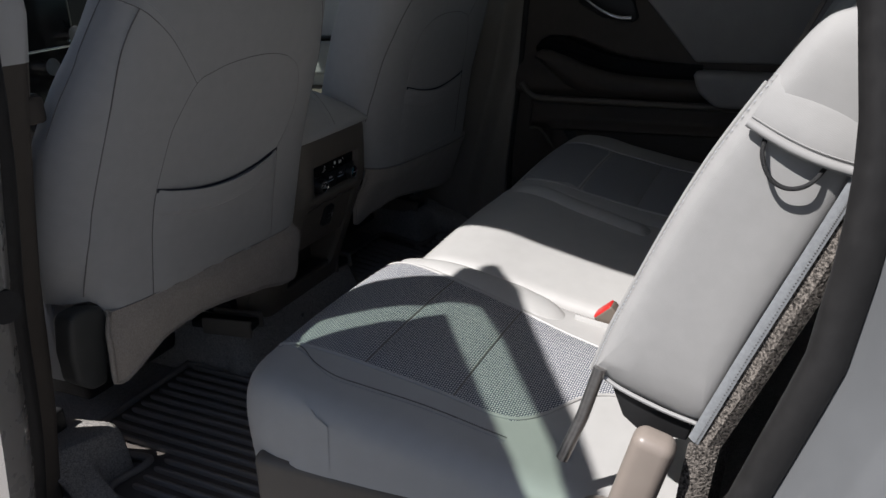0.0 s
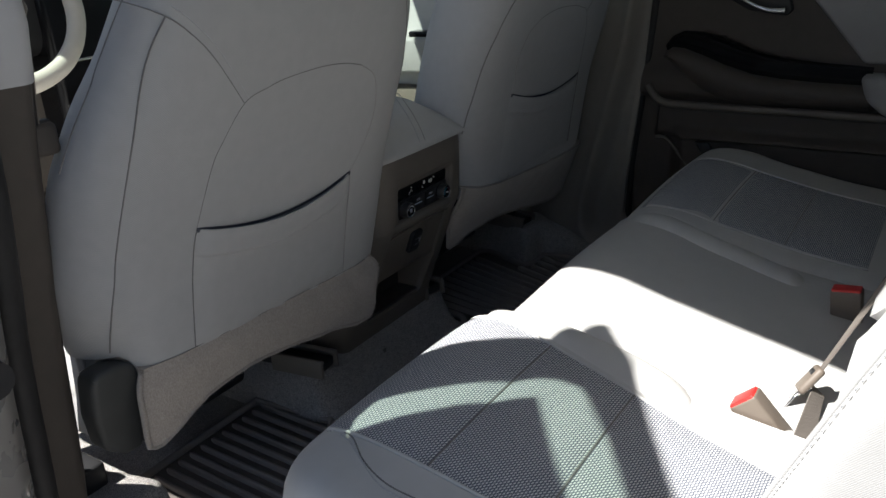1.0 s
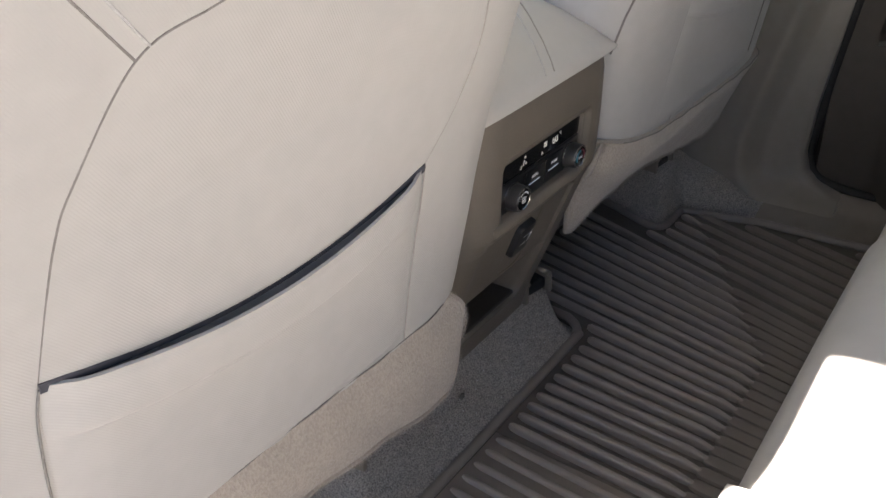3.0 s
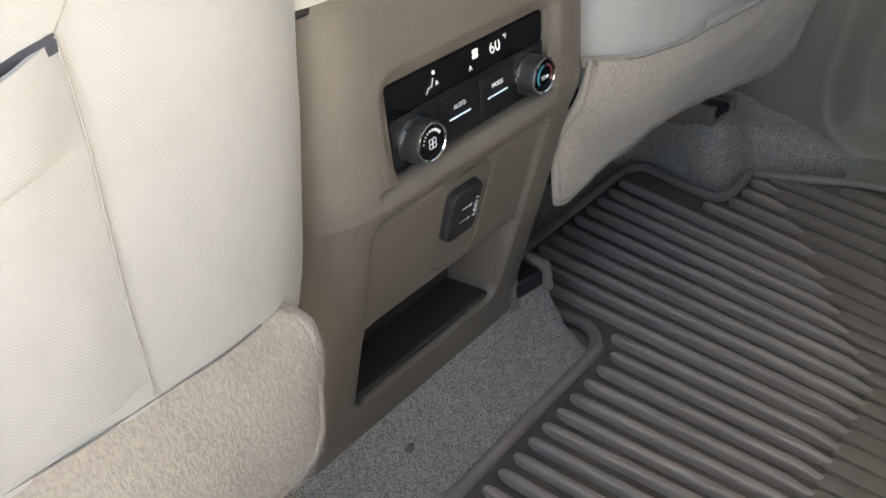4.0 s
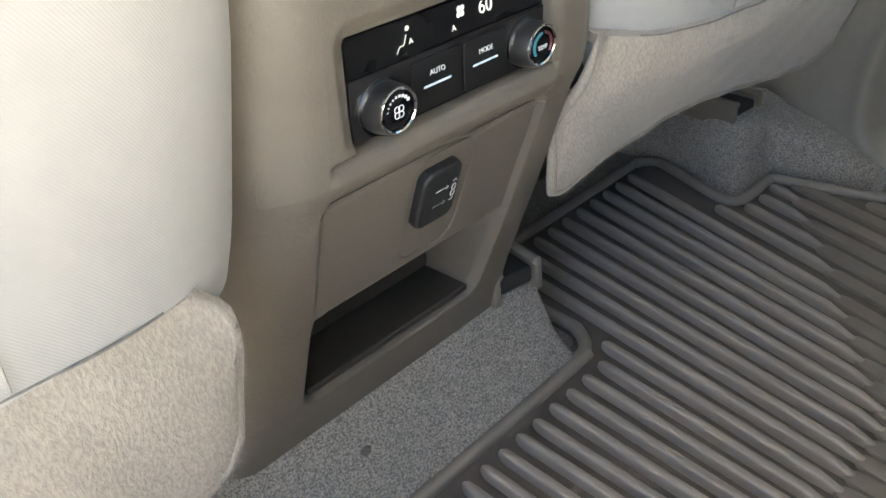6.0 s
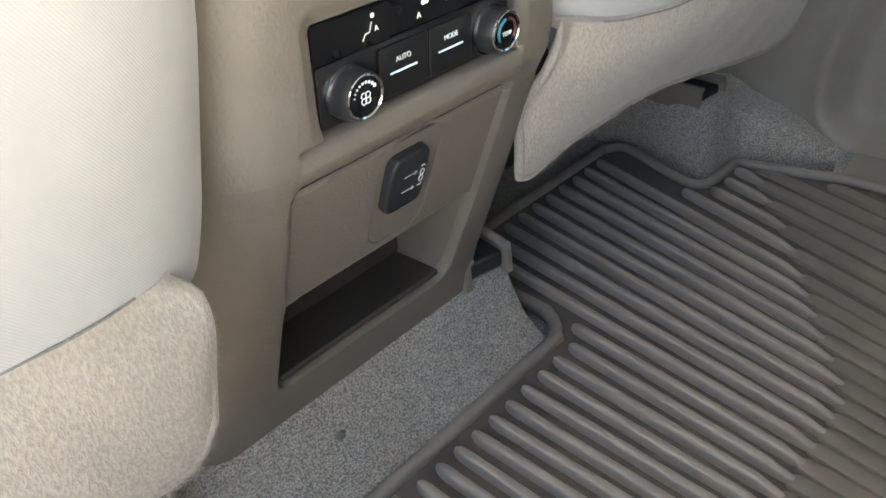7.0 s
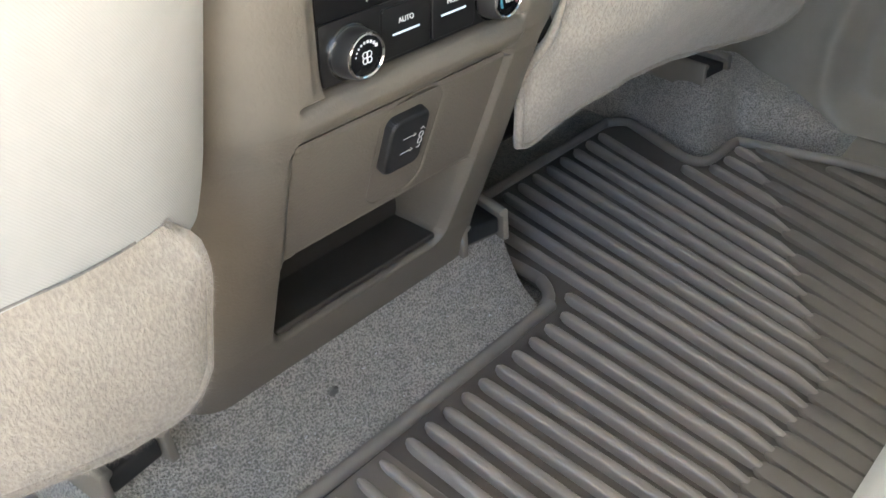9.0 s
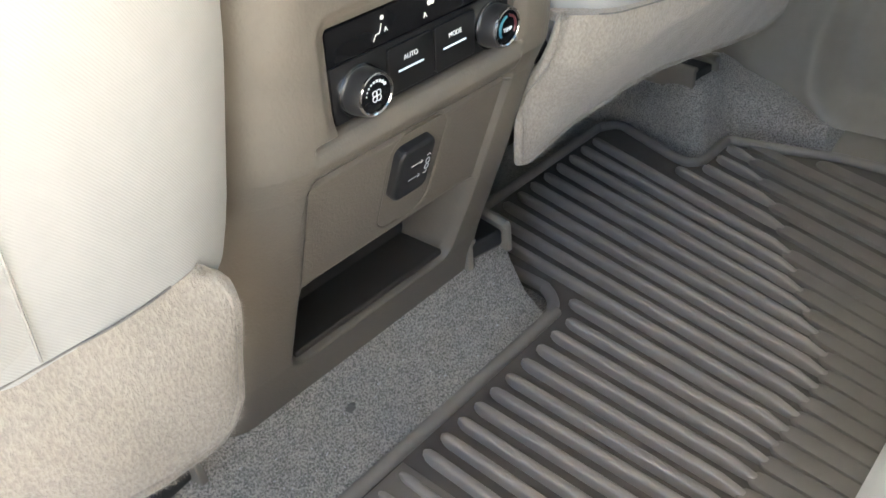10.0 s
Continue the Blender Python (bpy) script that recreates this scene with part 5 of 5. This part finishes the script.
part("sleeve", slab([[(xx, y_, top_z(-0.262, y_, -0.70, -0.262, 0.008, 0.012) + h_) for xx, h_ in ((-0.311, -0.010), (-0.3085, 0.004), (-0.306, 0.0095), (-0.303, 0.004), (-0.301, -0.010))] for y_ in np.linspace(-0.59, -0.71, 10)], 0.002), LEATHERETTE, near_buckle,
     "pale buckle pocket lip")
buckle(0.035, -0.690, 0.296, radians(6), 0.0205, 0.0125, 0.072)
tongue = thing("belt_tongue", "tan belt tongue with steel blade hanging on grey webbing", "belt tongue", at=(-0.23, -0.70, 0.30))
TM = Matrix.Translation((-0.216, -0.688, 0.284)) @ Matrix.Rotation(radians(35), 4, "X") @ Matrix.Rotation(radians(25), 4, "Y")
part("tongue_plate", box((-0.018, -0.005, -0.022), (0.018, 0.005, 0.016), 0.0045, 4, TM), BELT_TAUPE, tongue)
part("tongue_slot", box((-0.013, -0.0056, 0.002), (0.013, 0.0056, 0.010), 0.002, 2, TM), BLACK, tongue, "dark webbing slot")
part("tongue_blade", box((-0.010, -0.001, -0.048), (0.010, 0.001, -0.018), 0.0008, 1, TM), CHROME, tongue, "steel blade")
web = []
for t in np.linspace(0, 1, 14):
    tw = 0.25 * math.sin(2.2 * t)
    c = Vector((-0.215 + 0.03 * t, -0.690 - 0.20 * t, 0.282 + 0.47 * t))
    d = (Vector((0.993, 0.116, -0.014)) + Vector((0.115, 0.917, 0.383)) * tw).normalized() * 0.008
    web.append([c - d, c + d])
part("webbing", slab(web, 0.0015), WEBBING, tongue)
part("lower_webbing", slab([[(-0.222 - 0.085 * t, -0.692 + 0.004 * t, 0.278 - 0.020 * t), (-0.214 - 0.085 * t, -0.704 - 0.002 * t, 0.262 - 0.020 * t)] for t in np.linspace(0, 1, 6)], 0.0015), WEBBING, tongue)

# ---------------------------------------------------------------- far rear door and pillar
far_pillar = thing("pillar", "taupe plastic middle pillar beside the far front seat", "pillar", "structure")
GAP = lambda z: lerp(z, (0.033, 0.047, 0.065, 0.098, 0.185, 0.35, 0.512, 0.8, 1.2), (-0.165, -0.119, -0.100, -0.091, -0.096, -0.118, -0.137, -0.17, -0.20))
CREASE = lambda z: lerp(z, (0.0, 0.116, 0.245, 0.372, 0.527, 0.8, 1.2), (0.012, 0.014, -0.016, -0.050, -0.088, -0.13, -0.16))


def pillar_x(y, z):
    """The trim's face: proud in front of a crease that sweeps down into the sill, set back behind it."""
    R = 0.06
    p, q = y - CREASE(z) + R, 0.010 - z + R
    d = min(max(p, q), 0.0) + math.hypot(max(p, 0), max(q, 0)) - R
    return lerp(z, (0, 0.1, 0.4, 0.8, 1.2), (0.700, 0.712, 0.722, 0.735, 0.71)) + 0.030 * smooth01(-d / 0.040) - 0.007 * math.exp(-(d / 0.014) ** 2)


pts = []
for z in np.concatenate([np.linspace(0.012, 0.2, 40), np.linspace(0.215, 1.2, 44)]):
    ya, yf = GAP(z), lerp(z, (0, 0.15, 0.4, 1.2), (0.20, 0.13, 0.08, -0.02))
    row = [(0.80, ya + 0.001, z), (pillar_x(ya, z) + 0.02, ya, z), (pillar_x(ya, z) + 0.005, ya + 0.003, z)]
    row += [(pillar_x(y, z), y, z) for y in ya + 0.012 + (yf - ya - 0.012) * np.linspace(0, 1, 44)]
    row += [(pillar_x(yf, z) + 0.01, yf + 0.012, z), (0.80, yf + 0.03, z)]
    pts.append(row)
part("pillar_trim", grid(pts), PILLAR_TRIM, far_pillar)
part("door_seal", tube(spline([(0.768, GAP(z), z) for z in (1.2, 0.9, 0.6, 0.4, 0.25, 0.15, 0.10, 0.065)] + [(0.766, -0.122, 0.045), (0.762, -0.17, 0.036), (0.758, -0.3, 0.034), (0.755, -0.9, 0.034)], 5), 0.010, 8), SEAL, far_pillar, "black rubber door seal")
sill = part("sill_right", grid([[(x, y, z) for x, z in ((0.640, -0.014), (0.652, -0.004), (0.672, 0.004), (0.700, 0.010), (0.716, 0.018), (0.728, 0.030), (0.745, 0.034), (0.80, 0.034), (0.80, -0.05))]
                                for y in np.linspace(-0.95, -0.045, 20)]), PILLAR_TRIM)
tagged(sill, "taupe plastic door sill", "sill", kind="structure")

door_far = thing("door_2", "closed dark taupe rear door with armrest, grip and chrome handle", "door", "structure")


def door_x(y, z):
    """Inner face of the far door."""
    x = 0.765
    x -= 0.030 * smooth01((z - 0.395) / 0.02) * smooth01((0.50 - z) / 0.06) * 0.6
    x -= 0.016 * box_mask(z, 0.312, 0.384, 0.012) * smooth01((-0.16 - y) / 0.012)
    # map pocket bulge low down
    b = smooth01((-0.20 - y) / 0.05) * smooth01((0.335 - z) / 0.02)
    x -= 0.035 * b
    # grip recess
    top = lerp(-y, (0.19, 0.24, 0.30, 0.40, 0.50, 0.62), (0.525, 0.548, 0.545, 0.505, 0.485, 0.475))
    bot = lerp(-y, (0.19, 0.24, 0.30, 0.40, 0.50, 0.62), (0.520, 0.500, 0.490, 0.462, 0.445, 0.440))
    r = smooth01((top - z) / 0.008 + 0.3) * smooth01((z - bot) / 0.008 + 0.3) * smooth01((-0.185 - y) / 0.02) * smooth01((0.62 + y) / 0.03)
    x += 0.030 * r
    return x


ysd = np.linspace(-0.95, -0.105, 90)
zsd = np.linspace(0.0, 0.74, 100)
part("door_panel", grid([[(door_x(y, z) + (0.02 if y > -0.112 else 0), y - 0.10 * max(0, (z - 0.25)) * smooth01((y + 0.3) / 0.2) + 0.006, z) for z in zsd] for y in ysd]), TAUPE_DARK, door_far)
part("armrest", prism([(-0.60, 0.475), (-0.93, 0.468), (-0.93, 0.385), (-0.66, 0.388), (-0.615, 0.425)], lambda u, v, d: Vector((d, u, v)), 0.70, 0.78, 0.014, 3), DOORSOFT, door_far, "grey padded armrest")
part("upper_pad", prism([(-0.445, 0.675), (-0.93, 0.69), (-0.93, 0.49), (-0.60, 0.492)], lambda u, v, d: Vector((d, u, v)), 0.752, 0.78, 0.008, 2), DOORSOFT, door_far, "grey soft upper door pad")
bar = []
bowl = []
for y, zt, zb, zl in ((-0.186, 0.520, 0.508, 0.495), (-0.20, 0.538, 0.516, 0.485), (-0.225, 0.549, 0.514, 0.462), (-0.27, 0.544, 0.498, 0.425), (-0.32, 0.526, 0.478, 0.404), (-0.38, 0.505, 0.460, 0.398),
                      (-0.44, 0.494, 0.452, 0.397), (-0.52, 0.486, 0.447, 0.397), (-0.62, 0.480, 0.445, 0.397)):
    bar.append([(0.752, y, zt + 0.004), (0.745, y, zt), (0.747, y, (zt + zb) / 2), (0.756, y, zb), (0.766, y, zb - 0.006)])
    bowl.append([(0.760, y, zb + 0.002), (0.742, y, zb - 0.002), (0.732, y, zb - 0.012), (0.728, y, (zb + zl) / 2), (0.736, y, zl + 0.010), (0.755, y, zl)])
part("grip_bar", slab(bar, 0.003), mat("gloss_black_trim", (0.012, 0.012, 0.013), 0.12, vary=0.1), door_far, "gloss black grip bar")
part("grip_bowl", slab(bowl, 0.003), TAUPE_DARK, door_far, "curved moulded pull handle")
part("trim_ledge", tube(spline([(0.745, -0.145, 0.43), (0.742, -0.175, 0.395), (0.740, -0.24, 0.388), (0.740, -0.5, 0.385), (0.740, -0.85, 0.38)], 8), 0.009, 8), TAUPE, door_far)
part("speaker_slot", prism([(-0.268, 0.306), (-0.300, 0.306), (-0.345, 0.24), (-0.312, 0.24)], lambda u, v, d: Vector((d, u, v)), 0.722, 0.74, 0.003), BLACK, door_far)
part("pocket_border", tube(spline([(0.752, -0.165, 0.304), (0.748, -0.195, 0.302), (0.736, -0.235, 0.262), (0.728, -0.275, 0.219), (0.728, -0.33, 0.13)], 6), 0.004, 8), TAUPE, door_far)
hb = part("handle_bezel", prism([(-0.285, 0.665), (-0.30, 0.635), (-0.36, 0.60), (-0.44, 0.588), (-0.452, 0.60), (-0.44, 0.64), (-0.40, 0.672)], lambda u, v, d: Vector((d, u, v)), 0.752, 0.775, 0.004), BLACK, door_far, "black handle bowl")
part("door_handle", tube(spline([(0.745, -0.300, 0.662), (0.738, -0.33, 0.640), (0.736, -0.37, 0.615), (0.740, -0.405, 0.602), (0.742, -0.438, 0.601)], 8), [0.003 + 0.004 * (k / 32) for k in range(33)], 8), CHROME, hb, "chrome inner door handle")

# ---------------------------------------------------------------- front of the cabin, seen past the seats
dash = thing("dashboard", "dark dashboard with pale lower panel and chrome dials", "dashboard", "", at=(0, 1.0, 0.0))
part("dash_top", box((-0.76, 0.86, 0.60), (0.76, 1.16, 0.80), 0.05, 5), BLACK, dash)
part("dash_lower", box((-0.76, 0.92, 0.30), (0.76, 1.15, 0.60), 0.03, 4), TAUPE, dash)
part("screen_panel", box((-0.14, 0.84, 0.36), (0.16, 0.98, 0.74), 0.02, 4), GLOSS, dash)
for u, v in ((0.130, 0.617), (0.045, 0.549)):
    part("dial", tube([(u, 0.842, v), (u, 0.815, v)], 0.021, 20), CHROME, dash, "chrome dial")
part("stack_trim", tube([(-0.13, 0.838, 0.585), (0.15, 0.838, 0.59)], 0.004, 8), CHROME, dash)
part("dash_legs", box((-0.74, 1.0, -0.012), (0.74, 1.1, 0.34), 0.01), TAUPE_DARK, dash)

wheel = thing("steering_wheel", "pale leather steering wheel with dark hub in the sun", "steering wheel", at=(-0.40, 0.66, 0.69))
WM = Matrix.Translation((-0.394, 0.64, 0.755)) @ Matrix.Rotation(radians(58), 4, 'X')
part("rim", tube([WM @ Vector((0.188 * math.cos(a), 0.188 * math.sin(a), 0)) for a in [2 * math.pi * k / 64 for k in range(64)]], 0.0165, 12, close=True), mat("wheel_leather", (0.62, 0.58, 0.50), 0.5, vary=0.03, bump=0.2, bscale=900), wheel)
part("hub", box((-0.085, -0.07, -0.02), (0.085, 0.06, 0.03), 0.02, 4, WM), TAUPE, wheel)
part("spoke", box((0.07, -0.02, -0.012), (0.18, 0.045, 0.012), 0.008, 3, WM), TAUPE, wheel)
keys = part("key_pad", box((0.085, -0.005, 0.012), (0.145, 0.030, 0.020), 0.004, 3, WM), STEEL, wheel, "silver control pad")
for u, v in ((0.10, 0.012), (0.115, 0.022), (0.115, 0.004), (0.13, 0.012)):
    part("key", box((u - 0.004, v - 0.004, 0.020), (u + 0.004, v + 0.004, 0.023), 0.001, 2, WM), BLACK, keys)
part("spoke", box((-0.18, -0.02, -0.012), (-0.07, 0.045, 0.012), 0.008, 3, WM), TAUPE, wheel)
part("spoke", box((-0.03, -0.18, -0.012), (0.03, -0.06, 0.012), 0.008, 3, WM), TAUPE_DARK, wheel)
part("column", tube([WM @ Vector((0, 0, -0.02)), Vector((-0.405, 0.95, 0.62))], 0.06, 16), TAUPE_DARK, wheel)

front_door = thing("door_3", "pale front passenger door panel in sunlight", "door", "structure")
part("door_panel", box((0.745, 0.20, 0.02), (0.80, 1.1, 0.73), 0.02, 4), LIGHT_TRIM, front_door)
part("armrest", prism([(0.25, 0.545), (0.70, 0.53), (0.80, 0.45), (0.70, 0.43), (0.25, 0.45)], lambda u, v, d: Vector((d, u, v)), 0.69, 0.76, 0.012, 3), DOORSOFT, front_door)
part("pocket", box((0.725, 0.35, 0.10), (0.75, 0.95, 0.40), 0.01), TAUPE, front_door)
part("switch_plate", box((0.70, 0.42, 0.535), (0.745, 0.52, 0.552), 0.006), GLOSS, front_door)
part("pull_cup", box((0.735, 0.42, 0.47), (0.748, 0.50, 0.54), 0.006), BLACK, front_door)
